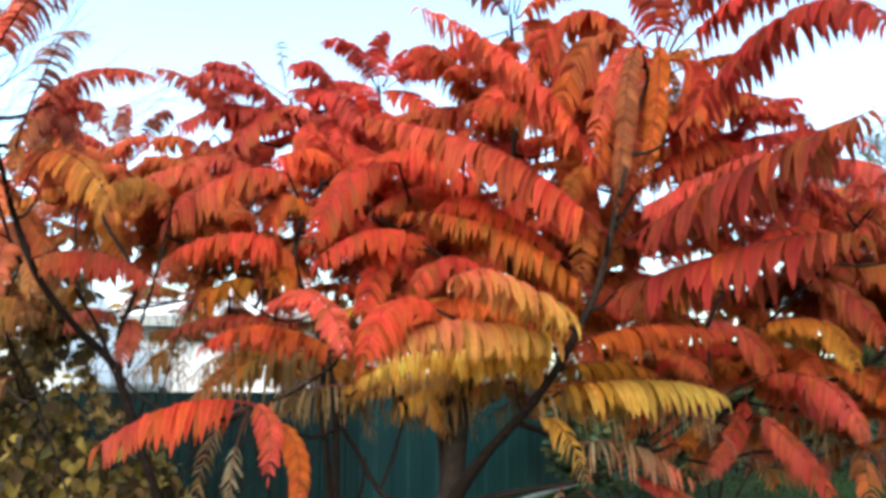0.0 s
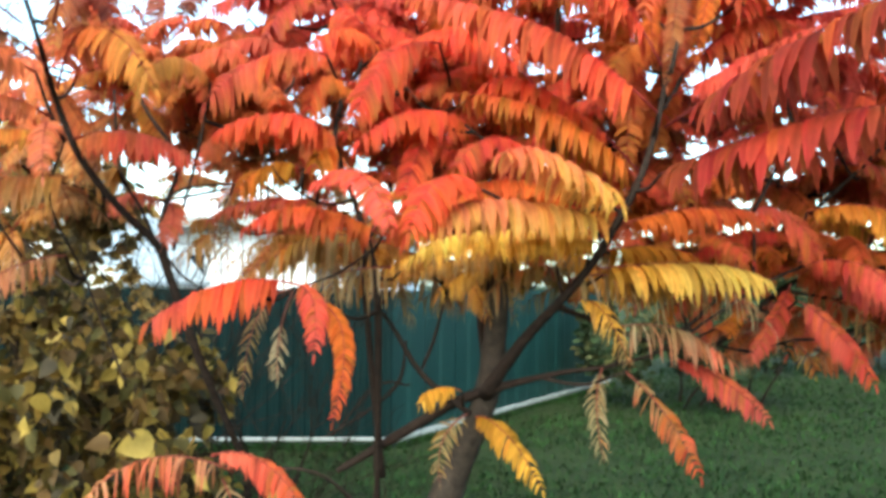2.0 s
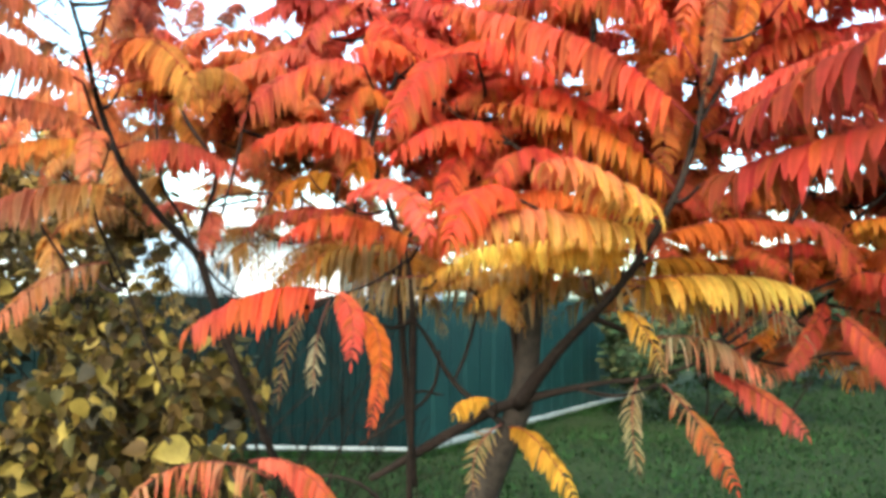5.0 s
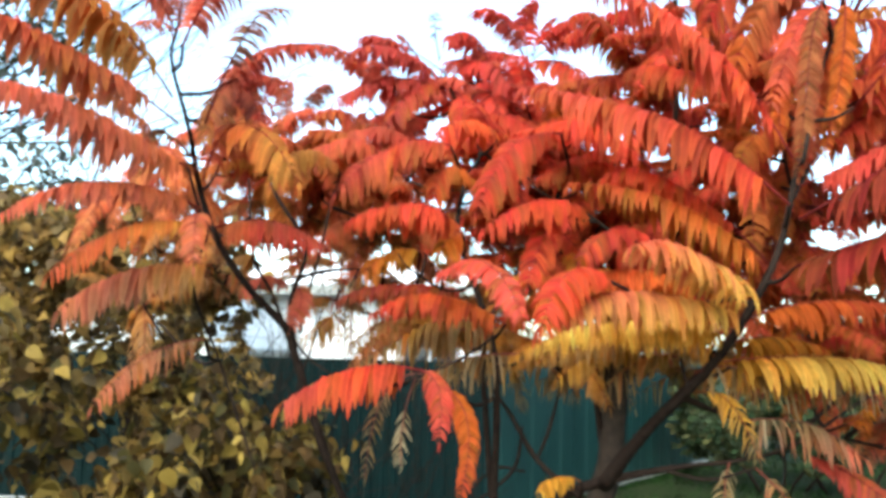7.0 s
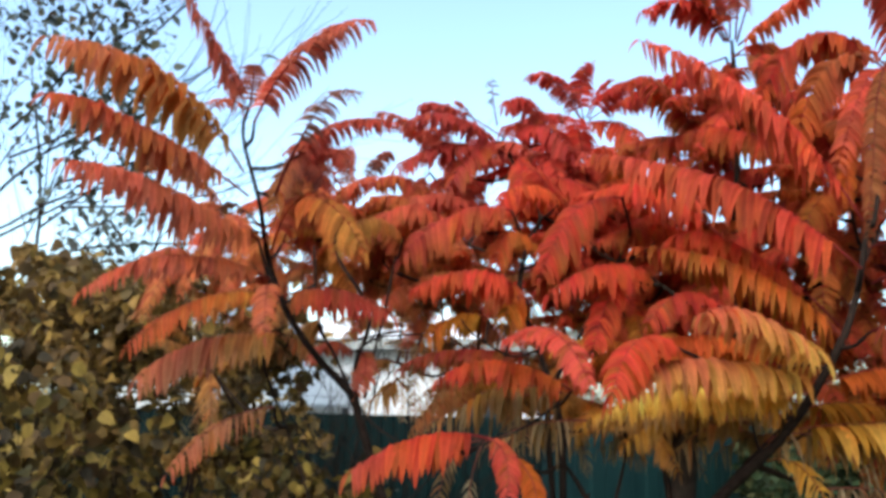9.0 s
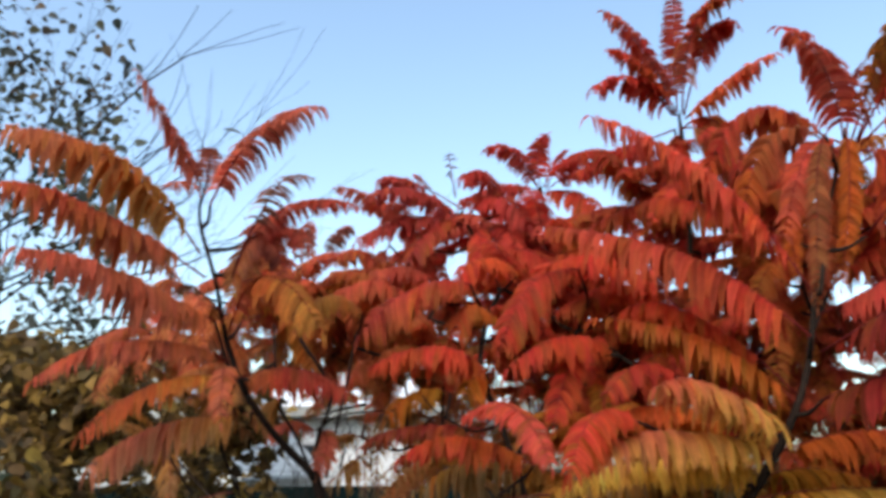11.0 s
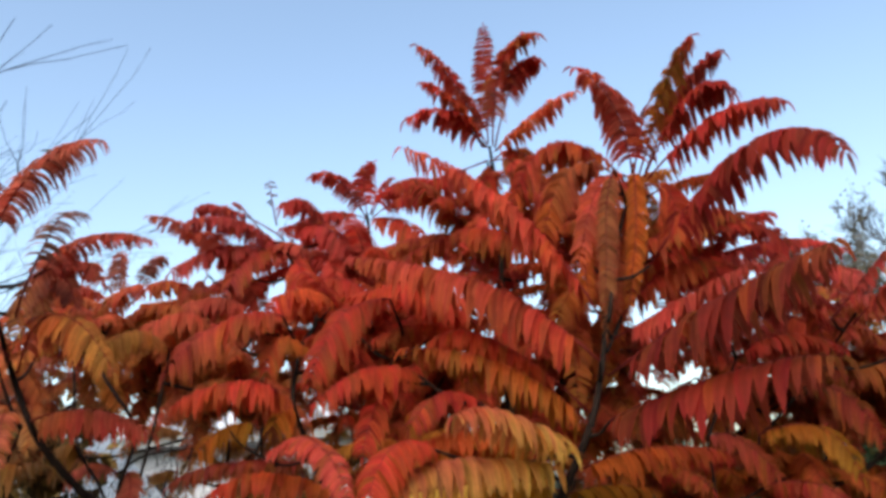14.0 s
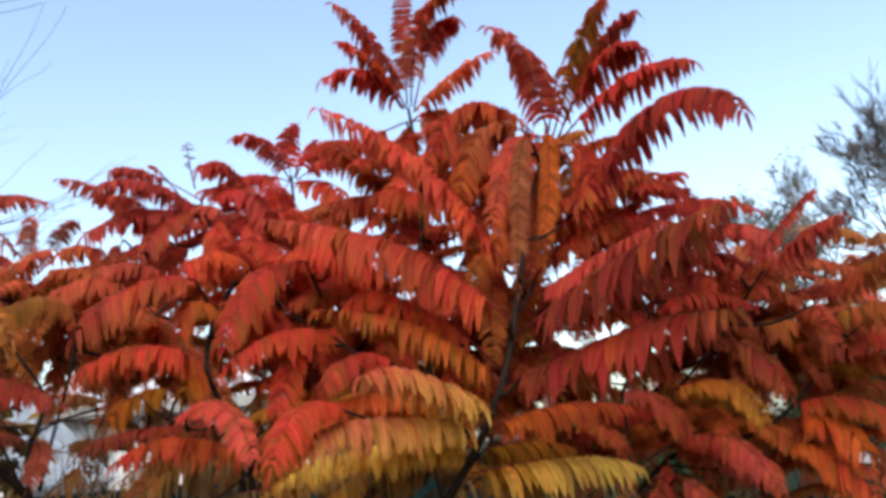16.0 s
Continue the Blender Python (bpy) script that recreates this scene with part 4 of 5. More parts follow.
leaf((-0.893, 1.538, 2.245), (-0.868, 1.490, 2.321), (0.003, -0.002, 0.011), 0.041, "SDK", 0.5, 0.1)
leaf((-0.860, 1.493, 2.191), (-0.528, 1.220, 2.277), (-0.009, 0.004, 0.053), 0.064, "PSPS", 1.1, 0.1)
leaf((-0.848, 1.586, 2.046), (-0.515, 1.160, 2.139), (0.002, -0.013, 0.056), 0.048, "KKM", 0.9, 0.3)
leaf((-0.785, 1.600, 2.155), (-0.837, 1.570, 2.011), (-0.009, -0.005, 0.022), 0.05, "MGK", 0.8, 0.05)
leaf((-0.823, 1.660, 2.166), (-0.758, 1.660, 2.080), (0.012, 0.000, 0.017), 0.042, "DMK", 0.8, 0.05)
leaf((-0.855, 1.700, 2.168), (-0.833, 1.700, 2.056), (-0.009, 0.000, 0.010), 0.045, "MGK", 0.8, 0.05)
leaf((-0.866, 1.655, 2.102), (-0.530, 1.488, 2.183), (-0.021, -0.018, 0.051), 0.053, "SRR", 1.1, 0.12)
leaf((-0.882, 1.709, 2.089), (-0.707, 1.668, 2.149), (0.017, -0.015, 0.065), 0.051, "RDR", 1, 0.12)
leaf((-0.852, 1.600, 1.879), (-1.118, 1.344, 1.841), (0.007, -0.007, 0.049), 0.059, "OSRS", 1.3, 0.1, True)
leaf((-0.843, 1.608, 1.844), (-1.062, 1.424, 1.743), (0.006, -0.005, 0.035), 0.057, "YORO", 1.2, 0.1, True)
leaf((-0.833, 1.576, 1.860), (-0.797, 1.478, 1.754), (-0.008, -0.007, 0.030), 0.045, "SSO", 0.8, 0.05)
leaf((-0.852, 1.671, 1.768), (-1.106, 1.530, 1.679), (-0.005, -0.006, 0.026), 0.084, "YSSB", 1.6, 0.05, True)
leaf((-0.866, 1.695, 1.611), (-1.044, 1.576, 1.486), (0.004, -0.004, 0.030), 0.055, "BSO", 1.2, 0.05)
leaf((-0.879, 1.633, 1.984), (-0.957, 1.560, 2.011), (-0.020, -0.015, 0.044), 0.036, "KKG", 0.8, 0.1)
leaf((-0.306, 2.027, 1.645), (-0.620, 2.011, 1.575), (0.007, -0.000, 0.034), 0.090, "BBG", 1.4, 0.1)
leaf((-0.120, 2.138, 1.609), (-0.291, 2.130, 1.543), (-0.014, -0.001, 0.029), 0.072, "GBY", 1.3, 0.1)
leaf((0.109, 2.151, 1.610), (-0.120, 2.139, 1.551), (-0.000, -0.000, 0.026), 0.066, "GYB", 1.3, 0.1)
leaf((0.262, 1.940, 1.579), (0.530, 1.996, 1.522), (-0.014, -0.001, 0.022), 0.073, "GBB", 1.5, 0.1)
leaf((0.320, 1.983, 1.600), (0.703, 2.086, 1.468), (0.016, 0.000, 0.043), 0.067, "BBW", 1.4, 0.15)
leaf((0.166, 2.004, 1.599), (-0.006, 1.996, 1.532), (-0.007, -0.001, 0.024), 0.067, "GBB", 1.4, 0.15)
leaf((-0.905, 1.557, 2.245), (-1.022, 1.582, 2.275), (0.001, -0.004, 0.014), 0.037, "SDS", 1, 0.1)
leaf((-0.877, 1.685, 2.177), (-0.774, 1.699, 2.188), (0.002, -0.007, 0.027), 0.044, "SRD", 1.1, 0.1)
leaf((0.332, 2.212, 1.664), (-0.050, 2.241, 1.672), (0.002, -0.001, 0.063), 0.104, "OGO", 1.3, 0.15)
leaf((0.179, 2.303, 1.746), (-0.130, 2.335, 1.764), (0.001, -0.001, 0.045), 0.109, "ROG", 1.3, 0.15)
leaf((-0.035, 2.341, 1.749), (-0.286, 2.328, 1.700), (-0.000, -0.001, 0.044), 0.094, "ORG", 1.3, 0.15)
leaf((0.165, 2.446, 1.582), (-0.195, 2.432, 1.530), (-0.000, -0.001, 0.024), 0.079, "GBG", 1.4, 0.1)
leaf((-0.260, 2.427, 1.595), (-0.489, 2.419, 1.537), (0.016, -0.000, 0.017), 0.079, "GBG", 1.4, 0.1)
leaf((0.330, 2.354, 1.566), (0.111, 2.346, 1.518), (-0.000, -0.001, 0.020), 0.069, "GBB", 1.4, 0.1)

whorl((-0.607, 2.471, 2.341), 7, .34, .085, "RDR")
whorl((-0.389, 2.562, 2.387), 7, .36, .085, "RDD")
whorl((-0.224, 2.564, 2.377), 8, .36, .085, "RRD")
whorl((0.089, 2.352, 2.389), 8, .36, .085, "DRG")
whorl((0.310, 2.285, 2.442), 8, .36, .085, "RRG")
whorl((0.381, 2.260, 2.342), 8, .36, .085, "RGO")
whorl((-0.281, 2.264, 2.152), 8, .32, .08, "RRO")
whorl((-0.092, 2.356, 2.192), 8, .34, .08, "RRG")
whorl((0.279, 2.272, 2.118), 8, .34, .08, "RRG")
whorl((0.185, 2.264, 1.963), 7, .34, .08, "RRG")
whorl((0.031, 2.353, 2.016), 7, .34, .08, "DRG")
whorl((-0.729, 2.360, 2.183), 7, .30, .075, "RRG")
whorl((-0.861, 2.268, 2.142), 7, .28, .075, "ORG")
whorl((-0.960, 2.164, 2.145), 6, .26, .07, "RRG")
whorl((0.635, 2.116, 2.299), 8, .34, .085, "RRG")
whorl((0.737, 2.139, 2.218), 7, .32, .085, "RRR")
whorl((0.903, 2.281, 2.079), 7, .32, .08, "DDM")
whorl((0.969, 2.203, 2.171), 6, .30, .08, "DMD")
whorl((1.198, 2.580, 1.938), 7, .34, .08, "MDG")
whorl((0.421, 2.061, 2.127), 7, .30, .075, "GRO")
whorl((1.008, 2.476, 1.670), 7, .30, .08, "ODG")
whorl((1.165, 2.508, 1.490), 7, .30, .08, "DDG")
whorl((1.411, 2.572, 1.587), 7, .32, .08, "DOG")
whorl((1.319, 2.392, 1.944), 7, .32, .08, "DGD")
whorl((-0.063, 2.139, 1.759), 7, .26, .07, "OYG")
whorl((0.109, 2.150, 1.646), 7, .26, .07, "GYG")
whorl((0.697, 2.585, 1.583), 7, .3, .08, "DDG")
whorl((1.064, 2.708, 1.463), 6, .3, .08, "ODB")
whorl((-0.424, 2.221, 1.647), 6, .26, .07, "GBG")
whorl((-0.154, 2.237, 1.604), 6, .24, .07, "GBG")
whorl((-0.291, 2.379, 1.607), 6, .24, .07, "GBG")
whorl((0.498, 2.372, 1.674), 7, .28, .075, "ORG")
whorl((0.816, 2.640, 1.654), 7, .30, .08, "DDG")
whorl((1.141, 2.809, 1.644), 7, .32, .08, "ODG")
whorl((0.995, 2.905, 1.417), 6, .30, .08, "DOB")
whorl((0.309, 2.360, 1.766), 7, .28, .075, "GRO")
whorl((-0.526, 2.415, 1.689), 6, .24, .07, "RGB")
whorl((-0.570, 2.307, 1.996), 7, .28, .075, "ROG")
whorl((-0.758, 2.294, 2.105), 7, .28, .075, "ROG")
whorl((-0.896, 2.236, 2.107), 6, .26, .07, "OYG")
whorl((-0.256, 2.325, 1.967), 7, .30, .075, "RRG")
whorl((0.120, 2.346, 1.938), 7, .30, .075, "RRG")
whorl((0.911, 2.489, 1.993), 7, .32, .08, "DDG")
whorl((0.576, 2.374, 1.784), 6, .28, .075, "OGR")
whorl((-1.292, 2.263, 2.180), 5, .26, .07, "OGS")
whorl((1.196, 2.809, 1.810), 6, .32, .08, "OGD")
whorl((-0.698, 2.634, 1.765), 5, .2, .06, "GBG")
whorl((-0.874, 2.740, 1.759), 4, .2, .06, "BGG")
whorl((-0.272, 2.636, 1.755), 6, .22, .065, "GOB")
whorl((-0.121, 2.599, 1.883), 6, .24, .065, "RGB")
whorl((-0.874, 2.362, 1.993), 5, .22, .06, "OGB")
whorl((-0.526, 2.422, 1.961), 5, .22, .06, "GBO")
whorl((1.663, 2.801, 1.860), 7, .34, .08, "DDG")
whorl((1.651, 2.838, 1.706), 7, .34, .08, "DDG")
whorl((1.161, 2.482, 2.042), 7, .32, .08, "DDG")
whorl((0.741, 2.597, 1.662), 7, .3, .08, "DOG")
whorl((1.256, 2.624, 1.410), 6, .3, .08, "ODB")
whorl((0.319, 2.384, 1.904), 7, .3, .07, "RRG")
whorl((-0.019, 2.424, 1.767), 7, .28, .07, "ROG")
whorl((-0.286, 2.495, 1.886), 5, .24, .065, "RGO")
whorl((-1.137, 2.270, 1.954), 5, .2, .06, "OGB")
whorl((-0.879, 2.807, 1.889), 5, .22, .06, "GBG")
whorl((-0.654, 2.826, 1.820), 6, .24, .06, "GBR")
whorl((-0.461, 2.932, 1.812), 4, .22, .06, "GBG")
whorl((-0.489, 2.652, 1.700), 6, .24, .06, "BGR")
whorl((0.417, 2.360, 2.050), 7, .28, .075, "RRG")
whorl((0.434, 2.364, 1.909), 7, .28, .075, "RGR")
whorl((0.277, 2.356, 1.860), 7, .26, .07, "RRO")
whorl((0.700, 2.377, 1.989), 7, .3, .075, "RRG")
whorl((-0.214, 2.540, 2.094), 7, .28, .07, "RRG")
whorl((-0.043, 2.567, 1.998), 7, .28, .07, "RDG")
whorl((-0.684, 2.443, 2.075), 6, .26, .07, "ROG")
whorl((-0.854, 2.440, 2.085), 6, .24, .07, "ORG")
whorl((-1.447, 2.599, 1.902), 6, .3, .07, "GBG")
whorl((-1.413, 2.445, 1.714), 6, .3, .07, "GBG")
whorl((0.162, 2.574, 1.579), 5, .2, .06, "GBG")
whorl((0.330, 2.492, 1.601), 5, .2, .06, "GBG")
whorl((-0.039, 2.650, 1.573), 5, .2, .06, "GBG")
whorl((-1.458, 3.020, 1.877), 6, .28, .07, "GBD")
whorl((-0.709, 3.059, 1.732), 6, .28, .07, "GBD")
whorl((-0.349, 2.960, 1.709), 6, .28, .07, "GBD")
whorl((-0.681, 2.555, 1.935), 7, .28, .075, "ROG")
whorl((-1.504, 2.456, 2.085), 7, .28, .075, "SGR")
whorl((-1.266, 2.571, 2.105), 7, .28, .075, "GRB")
whorl((0.910, 2.642, 1.865), 7, .28, .075, "DOG")
whorl((1.095, 2.630, 1.867), 7, .28, .075, "DGD")
whorl((1.288, 2.709, 1.918), 7, .28, .075, "DDG")
whorl((0.747, 2.758, 1.852), 7, .28, .075, "DDG")
whorl((-0.895, 2.904, 2.116), 7, .28, .075, "RRD")
whorl((-0.502, 2.407, 2.174), 6, .26, .07, "ROG")
whorl((-0.335, 2.450, 2.076), 6, .26, .07, "RRG")
whorl((-0.607, 2.611, 2.054), 6, .26, .07, "GOB")
whorl((-0.292, 2.583, 1.920), 6, .26, .07, "RGO")

whorl((1.239, 2.5, 2.131), 6, 0.3, 0.08, "DDG")
whorl((1.437, 2.6, 2.042), 7, 0.3, 0.08, "DDG")
whorl((1.686, 2.7, 2.041), 7, 0.32, 0.08, "GDB")
whorl((1.665, 2.6, 1.837), 7, 0.3, 0.08, "DGD")
whorl((1.418, 2.5, 1.81), 7, 0.3, 0.08, "DDG")
whorl((1.381, 2.7, 1.909), 7, 0.3, 0.08, "DDG")
whorl((1.455, 2.5, 1.634), 6, 0.28, 0.075, "DDG")
whorl((1.281, 2.8, 2.01), 6, 0.3, 0.08, "DDG")
whorl((1.861, 2.8, 2.212), 6, 0.3, 0.075, "GBD")
whorl((1.136, 2.8, 1.863), 6, 0.3, 0.08, "DDG")


# ---- shrubs and trees around ----
def grow(lines, twigs, rng, p, d, length, r, level, spread, lift, thin):
    """Branches out from p; twigs gathers the outer points and their ways."""
    steps = 4
    q, line = Vector(p), [(*p, r)]
    for i in range(steps):
        d = (d + Vector((rng.uniform(-1, 1), rng.uniform(-1, 1), rng.uniform(-1, 1))) * 0.16 + Vector((0, 0, lift))).normalized()
        q = q + d * (length / steps)
        line.append((*q, r * (1 - 0.5 * (i + 1) / steps)))
        if level <= 1:
            twigs.append((q.copy(), d.copy()))
    lines.append(line)
    if level == 0:
        return
    for k in range(3 if level > 1 else 4):
        s = line[rng.randint(2, steps)]
        nd = (d + Vector((rng.uniform(-1, 1), rng.uniform(-1, 1), rng.uniform(-.7, 1))) * spread).normalized()
        grow(lines, twigs, rng, Vector(s[:3]), nd, length * rng.uniform(.55, .8), max(s[3] * .62, thin), level - 1, spread, lift, thin)


def blade(verts, faces, tint, p, d, n, length, width, c, rounded):
    """A folded leaf with its stalk end at p."""
    f = len(verts)
    a = d.cross(n).normalized()
    n = a.cross(d)
    shape = ((0.0, 0.1), (0.06, .62), (0.18, .92), (0.34, 1.0), (0.52, .86), (0.7, .58), (0.86, .27)) if rounded else ((0.0, 0.0), (0.2, .7), (0.45, 1.0), (0.7, .75), (0.88, .35))
    for s, h in shape:
        m = p + d * (length * s) - n * (0.18 * length * s * s)
        verts += [m - a * (width * h) + n * (width * h * .25), m, m + a * (width * h) + n * (width * h * .25)]
        tint += [c, c * .85, c]
    verts.append(p + d * length - n * (0.22 * length))
    tint.append(c)
    for j in range(len(shape) - 1):
        k = f + 3 * j
        faces += [(k, k + 1, k + 4, k + 3), (k + 1, k + 2, k + 5, k + 4)]
    k = f + 3 * (len(shape) - 1)
    faces += [(k, k + 1, k + 3), (k + 1, k + 2, k + 3)]


def plant(name, label, category, at, starts, leaves, mat_wood, seed, size, tones, hang, rounded, near=0, keep=None, thin=0.0015, loose=0.9):
    """A shrub or tree from first limbs (place, way, length, radius, levels, spread, lift), with its leaves."""
    rng = random.Random(seed)
    t = thing(name, at, label, category)
    twigs = []
    for p, d, ln, r, lv, sp, li in starts:
        lines = []
        grow(lines, twigs, rng, Vector(p), Vector(d).normalized(), ln, r, lv, sp, li, thin)
        verts, faces = [], []
        for line in lines:
            tube(verts, faces, [(*under(t, q[:3]), q[3]) for q in line], 6 if line[0][3] > .01 else 4)
        part("limb", verts, faces, mat_wood, t)
    verts, faces, tint = [], [], []
    single = 0
    for k in range(leaves):
        q, d = twigs[rng.randrange(len(twigs))]
        p = q + Vector((rng.uniform(-1, 1), rng.uniform(-1, 1), rng.uniform(-1, 1))) * size * loose
        if keep and not keep(p):
            continue
        dd = (d * .4 + Vector((rng.uniform(-1, 1), rng.uniform(-1, 1), rng.uniform(-.6, .6))) + Vector((0, 0, -hang))).normalized()
        nn = Vector((rng.uniform(-1, 1), rng.uniform(-1.1, .7), rng.uniform(-.3, 1))).normalized()
        broad = rng.uniform(.27, .42) if rounded else .3
        if abs(dd.dot(nn)) > .93:
            continue
        ln = size * rng.uniform(.6, 1.15)
        c = np.array(tones[rng.randrange(len(tones))]) * rng.uniform(.7, 1.25)
        if single < near and p.y < at[1] - .12:
            v, f, cc = [], [], []
            ln, c = ln * rng.uniform(1.1, 1.7), c * 0.8 + np.array((.09, .068, .018)) * rng.choice((.2, .6, 1.6))
            blade(v, f, cc, under(t, p), dd, nn, ln, ln * broad, c, rounded)
            part("leaf", v, f, FOLIAGE, t, tint=cc)
            single += 1
        else:
            blade(verts, faces, tint, under(t, p), dd, nn, ln, ln * broad, c, rounded)
    if verts:
        part("crown", verts, faces, FOLIAGE, t, tint=tint, kind="stuff")
    return t


OCHRE = ((0.03, 0.022, 0.01), (0.065, 0.038, 0.014), (0.1, 0.065, 0.018), (0.2, 0.133, 0.028), (0.13, 0.075, 0.015), (0.25, 0.172, 0.04), (0.06, 0.05, 0.015), (0.085, 0.046, 0.014), (0.03, 0.023, 0.012))
def bush_room(p):
    """The room that the yellowing bush fills beside the sumac."""
    ragged = 0.3 * noise.noise(p * 3.0) + 0.2 * noise.noise(p * 9.0)
    return p.x < -(0.36 if p.z < 1.62 else 0.43) * p.y + ragged and p.z < 2.1 + ragged - 0.75 * max(0, p.x + 0.66 * p.y)


plant("yellowing_bush", "bush with drooping heart-shaped leaves turning ochre yellow", "bush", (-1.75, 2.75, 0),
      [((-1.75 + dx, 2.75 + dy, 0), (ax, ay, 1), 0.7 + .1 * (k % 3), .013, 3, .8, .02) for k, (dx, dy, ax, ay) in
       enumerate(((0, 0, -.1, -.1), (.2, .1, .35, -.2), (-.3, .1, -.35, -.1), (.35, -.1, .4, -.3), (.1, .2, .1, .2), (-.6, .2, -.6, .1), (-.9, .1, -.2, -.2), (.4, .2, .25, 0), (-.5, -.2, .1, -.4), (.1, -.2, .3, -.4), (.55, 0, .5, -.1), (.6, .15, .35, .1), (.75, -.1, .25, -.2), (.85, .1, .12, -.1), (.72, .3, .2, .15)))],
      19000, TWIG, 3, 0.056, OCHRE, 0.9, True, near=150, keep=bush_room)
BROWN = ((0.162, 0.092, 0.027), (0.203, 0.115, 0.030), (0.121, 0.081, 0.030), (0.257, 0.155, 0.038), (0.095, 0.057, 0.024))
plant("yellowing_bush", "taller brown-leaved bush in shade behind the yellow one", "bush", (-2.9, 4.0, 0),
      [((-2.9 + dx, 4.0 + dy, 0), (ax, ay, 1), 1.3 + .1 * (k % 3), .016, 3, .8, .02) for k, (dx, dy, ax, ay) in
       enumerate(((0, 0, 0, -.1), (.4, .1, .35, -.1), (-.5, .1, -.3, -.1), (.8, -.1, .4, -.2), (.2, .3, .1, .2), (-1., .2, -.4, .1), (1.0, .2, .3, 0), (-.2, -.2, .1, -.3), (1.05, 0, .1, .05), (.7, .2, .15, .1)))],
      38000, TWIG, 7, 0.064, BROWN, 0.8, True, keep=lambda p: p.x < -0.44 * p.y + 0.3 * noise.noise(p * 3.0) and p.z < 1.62 + 0.17 * p.y + 0.3 * noise.noise(p * 2.0))
DUSK = ((0.06, 0.07, 0.055), (0.08, 0.08, 0.05), (0.1, 0.07, 0.045), (0.05, 0.055, 0.05))
plant("leafy_tree", "thin tree with sparse dull green leaves and bare twigs", "tree", (-4.3, 5.0, 0),
      [((-4.3, 5.0, 0), (.05, 0, 1), 2.1, .05, 4, .75, .05), ((-4.2, 4.9, .2), (.3, -.1, 1), 2.0, .035, 4, .7, .03), ((-4.5, 5.0, .2), (-.2, -.2, 1), 2.3, .04, 4, .7, .05)]
      + [((-3.9 + .12 * k, 4.5 - .05 * k, 2.2 + .22 * k), (1, -.15, .25 + .13 * (k % 4)), 1.0 + .12 * (k % 3), .009, 1, .35, .02) for k in range(0, 7, 2)]
      + [((-4.1 + .1 * (k % 4), 4.9 - .15 * (k % 5), 1.5 + .14 * k), (1, -.35 + .1 * (k % 4), .12 * (k % 5) - .08), 1.1 + .1 * (k % 4), .011, 2, .4, .01) for k in range(14)],
      4600, TWIG, 8, 0.066, DUSK, 0.7, True, keep=lambda p: p.x < -0.66 * p.y + 0.1 * noise.noise(p * 4.0), loose=3.2)
last_leaf, v, f, c = bpy.data.objects["leafy_tree"], [], [], []
blade(v, f, c, under(last_leaf, (-1.919, 3.708, 3.368)), Vector((1, 0, -.12)).normalized(), Vector((0, -.5, .9)).normalized(), 0.12, 0.034, np.array((0.05, 0.05, 0.035)), True)
part("leaf", v, f, FOLIAGE, last_leaf, tint=c)
plant("bare_tree", "tall bare tree with a fan of fine grey twigs", "tree", (17.4, 25.5, 0),
      [((17.4, 25.5, 0), (0, 0, 1), 6.2, .22, 0, .5, .05)]
      + [((17.4, 25.5, 5.3 + .07 * k), (math.cos(radians(188 - 14 * k)), .3 * math.sin(2.4 * k), math.sin(radians(188 - 14 * k)) + .12), 2.1 + .25 * math.sin(.26 * k), .075, 5, .34, .02) for k in range(13)],
      3000, GREYBARK, 5, 0.07, ((0.05, 0.043, 0.038), (0.036, 0.032, 0.03)), 0.3, False, thin=0.011, loose=1.6)
plant("bare_tree", "slim tree with a few last grey-beige leaves beyond the sumac", "tree", (7.7, 16.0, 0),
      [((7.7, 16.0, 0), (0, 0, 1), 3.4, .09, 1, .3, .04)]
      + [((7.7, 16.0, 2.6 + .18 * k), (.5 * math.cos(2.4 * k), .5 * math.sin(2.4 * k), 1), 1.15, .03, 4, .5, .05) for k in range(9)],
      5200, GREYBARK, 15, 0.07, ((0.2, 0.18, 0.13), (0.14, 0.13, 0.1), (0.1, 0.11, 0.07)), 0.3, True, thin=0.006, loose=1.5)
CARPAINT = material("white car paint", (0.6, 0.63, 0.64), 0.3, dark=(0.5, 0.53, 0.54), scale=3, amount=0.5, bump=0.02)
RUBBER = material("black rubber", (0.02, 0.02, 0.02), 0.8, scale=30, amount=0.5, bump=0.2)


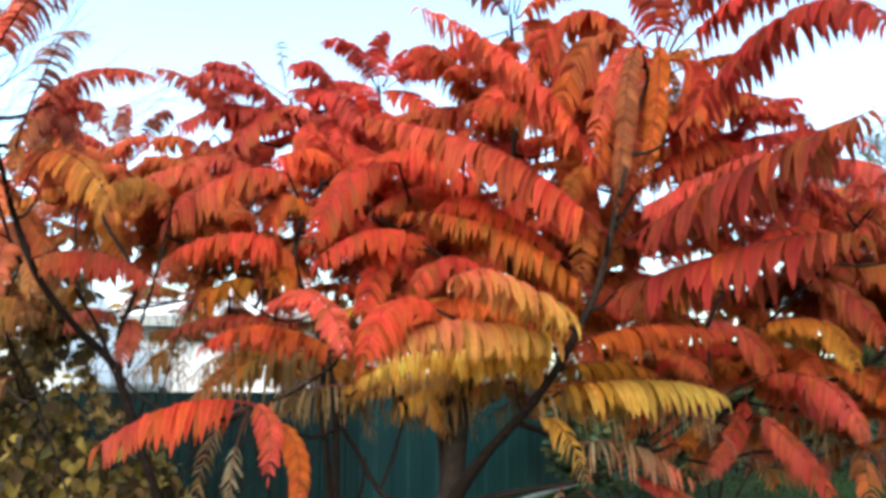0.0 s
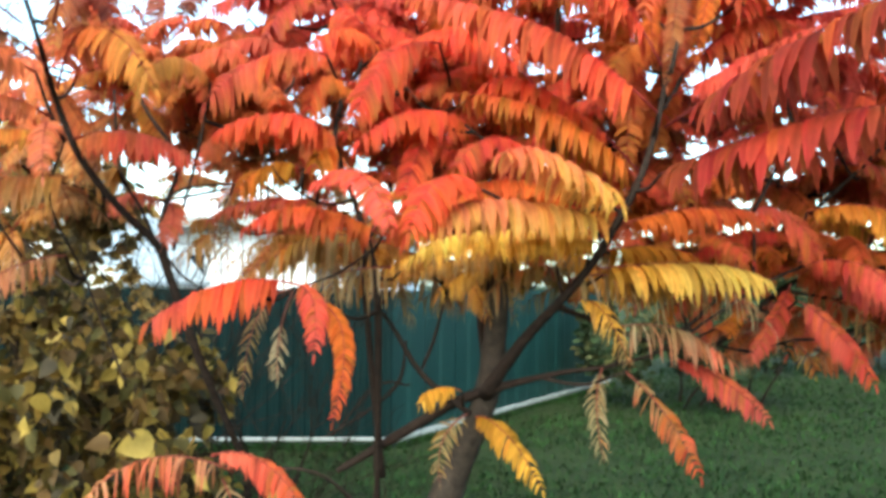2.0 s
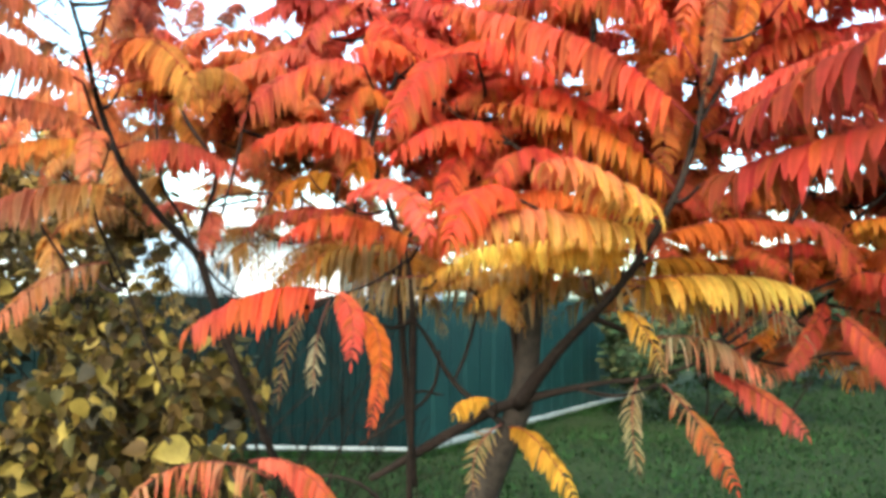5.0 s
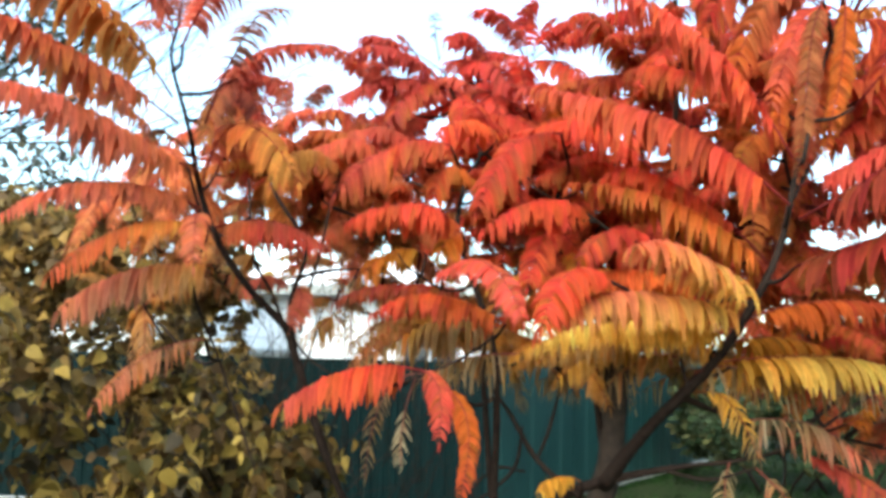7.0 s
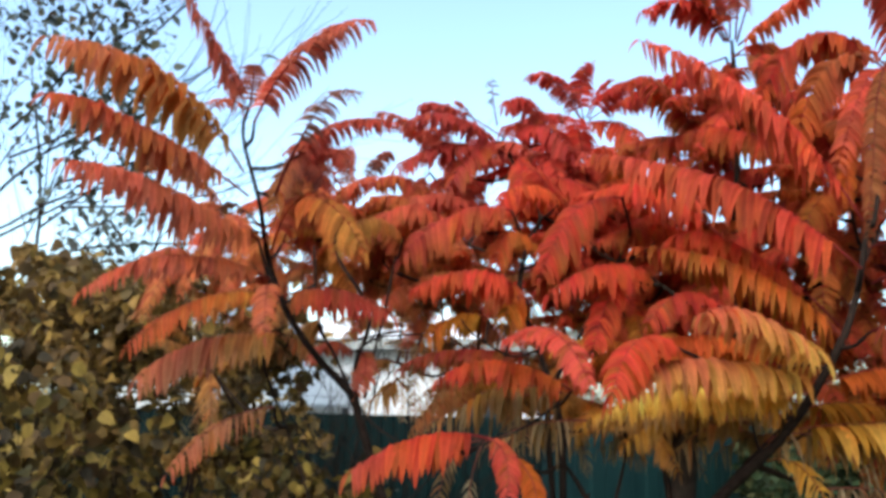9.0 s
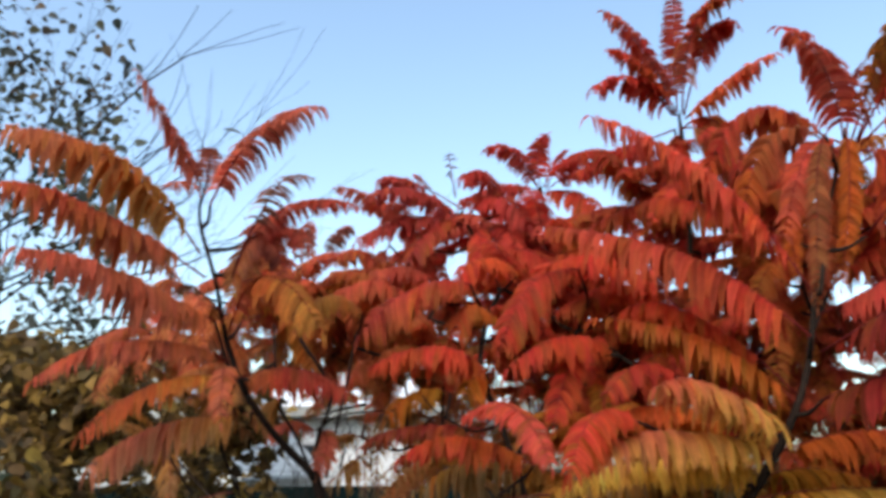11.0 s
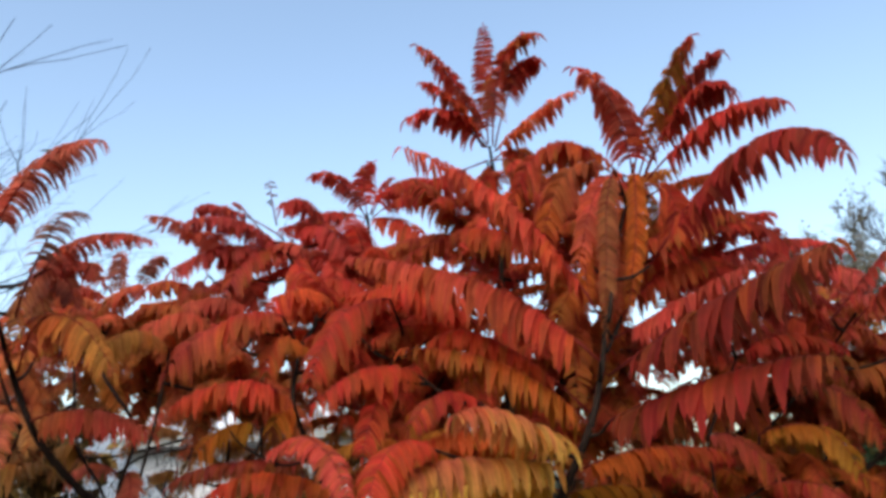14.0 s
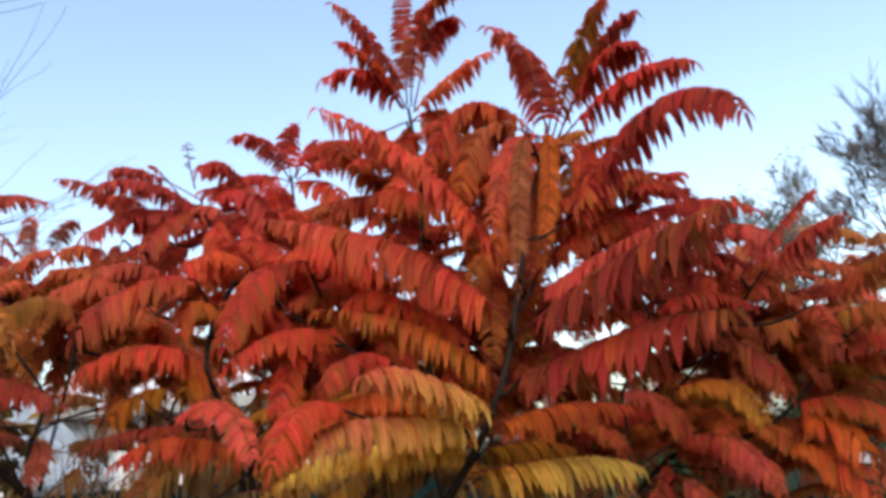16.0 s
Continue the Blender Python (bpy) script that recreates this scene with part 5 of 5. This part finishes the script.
def parked_car(at):
    """A small saloon standing side-on, its nose to the left."""
    car = thing("parked_car", at, "white saloon car parked at the lawn's far edge", "car")
    def slab(name, profile, y0, y1, mat, parent, inset=0.0):
        n = len(profile)
        v = [Vector((x, y0 + inset * z, z)) for x, z in profile] + [Vector((x, y1 - inset * z, z)) for x, z in profile]
        f = [tuple(range(n)), tuple(range(2 * n - 1, n - 1, -1))] + [(k, n + k, n + (k + 1) % n, (k + 1) % n) for k in range(n)]
        return part(name, v, f, mat, parent, smooth=False)
    body = slab("body", ((0, .3), (.02, .6), (.2, .72), (1.1, .82), (3.5, .86), (4.15, .8), (4.2, .35), (3.9, .25), (.3, .25)), -.82, .82, CARPAINT, car)
    roof = slab("roof", ((1.72, 1.36), (1.85, 1.41), (2.9, 1.41), (3.1, 1.36)), -.62, .62, CARPAINT, car)
    for y in (-.66, .61):
        slab("pillar", ((1.05, .8), (1.15, .8), (1.82, 1.38), (1.72, 1.38)), y, y + .05, CARPAINT, car)
        slab("pillar", ((3.45, .85), (3.55, .85), (3.1, 1.38), (3.0, 1.38)), y, y + .05, CARPAINT, car)
    slab("glass", ((1.15, .8), (3.48, .85), (3.02, 1.37), (1.78, 1.37)), -.6, .6, PANE, car)
    for x in (.75, 3.3):
        for y in (-.8, .62):
            v, f = [], []
            tube(v, f, [(x, y, .3, .3), (x, y + .18, .3, .3)], 20)
            wheel = part("wheel", v, f, RUBBER, car)
            v, f = [], []
            tube(v, f, [(x, y - .012, .3, .18), (x, y + .19, .3, .18)], 16)
            part("rim", v, f, FRAME, wheel)


parked_car((11.5, 20.6, 0))
DARK = ((0.02, 0.04, 0.016), (0.03, 0.05, 0.02), (0.025, 0.035, 0.015), (0.06, 0.06, 0.02))
for k, (x, y, h) in enumerate(((2.55, 11.0, 1.05), (3.35, 11.1, 1.2), (3.7, 14.5, 1.15), (4.9, 15.0, 1.5), (6.1, 15.4, 1.4), (7.4, 15.8, 1.7), (8.8, 16.2, 1.8), (10.2, 17.0, 1.7))):
    plant("evergreen_bush", "dark evergreen bush at the lawn's far edge", "bush", (x, y, 0),
          [((x + .3 * math.cos(a), y + .3 * math.sin(a), 0), (math.cos(a) * .6, math.sin(a) * .6, 1), h * .8, .02, 2, .8, .02) for a in (0, 1.2, 2.4, 3.6, 4.8)],
          4200, TWIG, 30 + k, 0.13, DARK, 0.1, False)
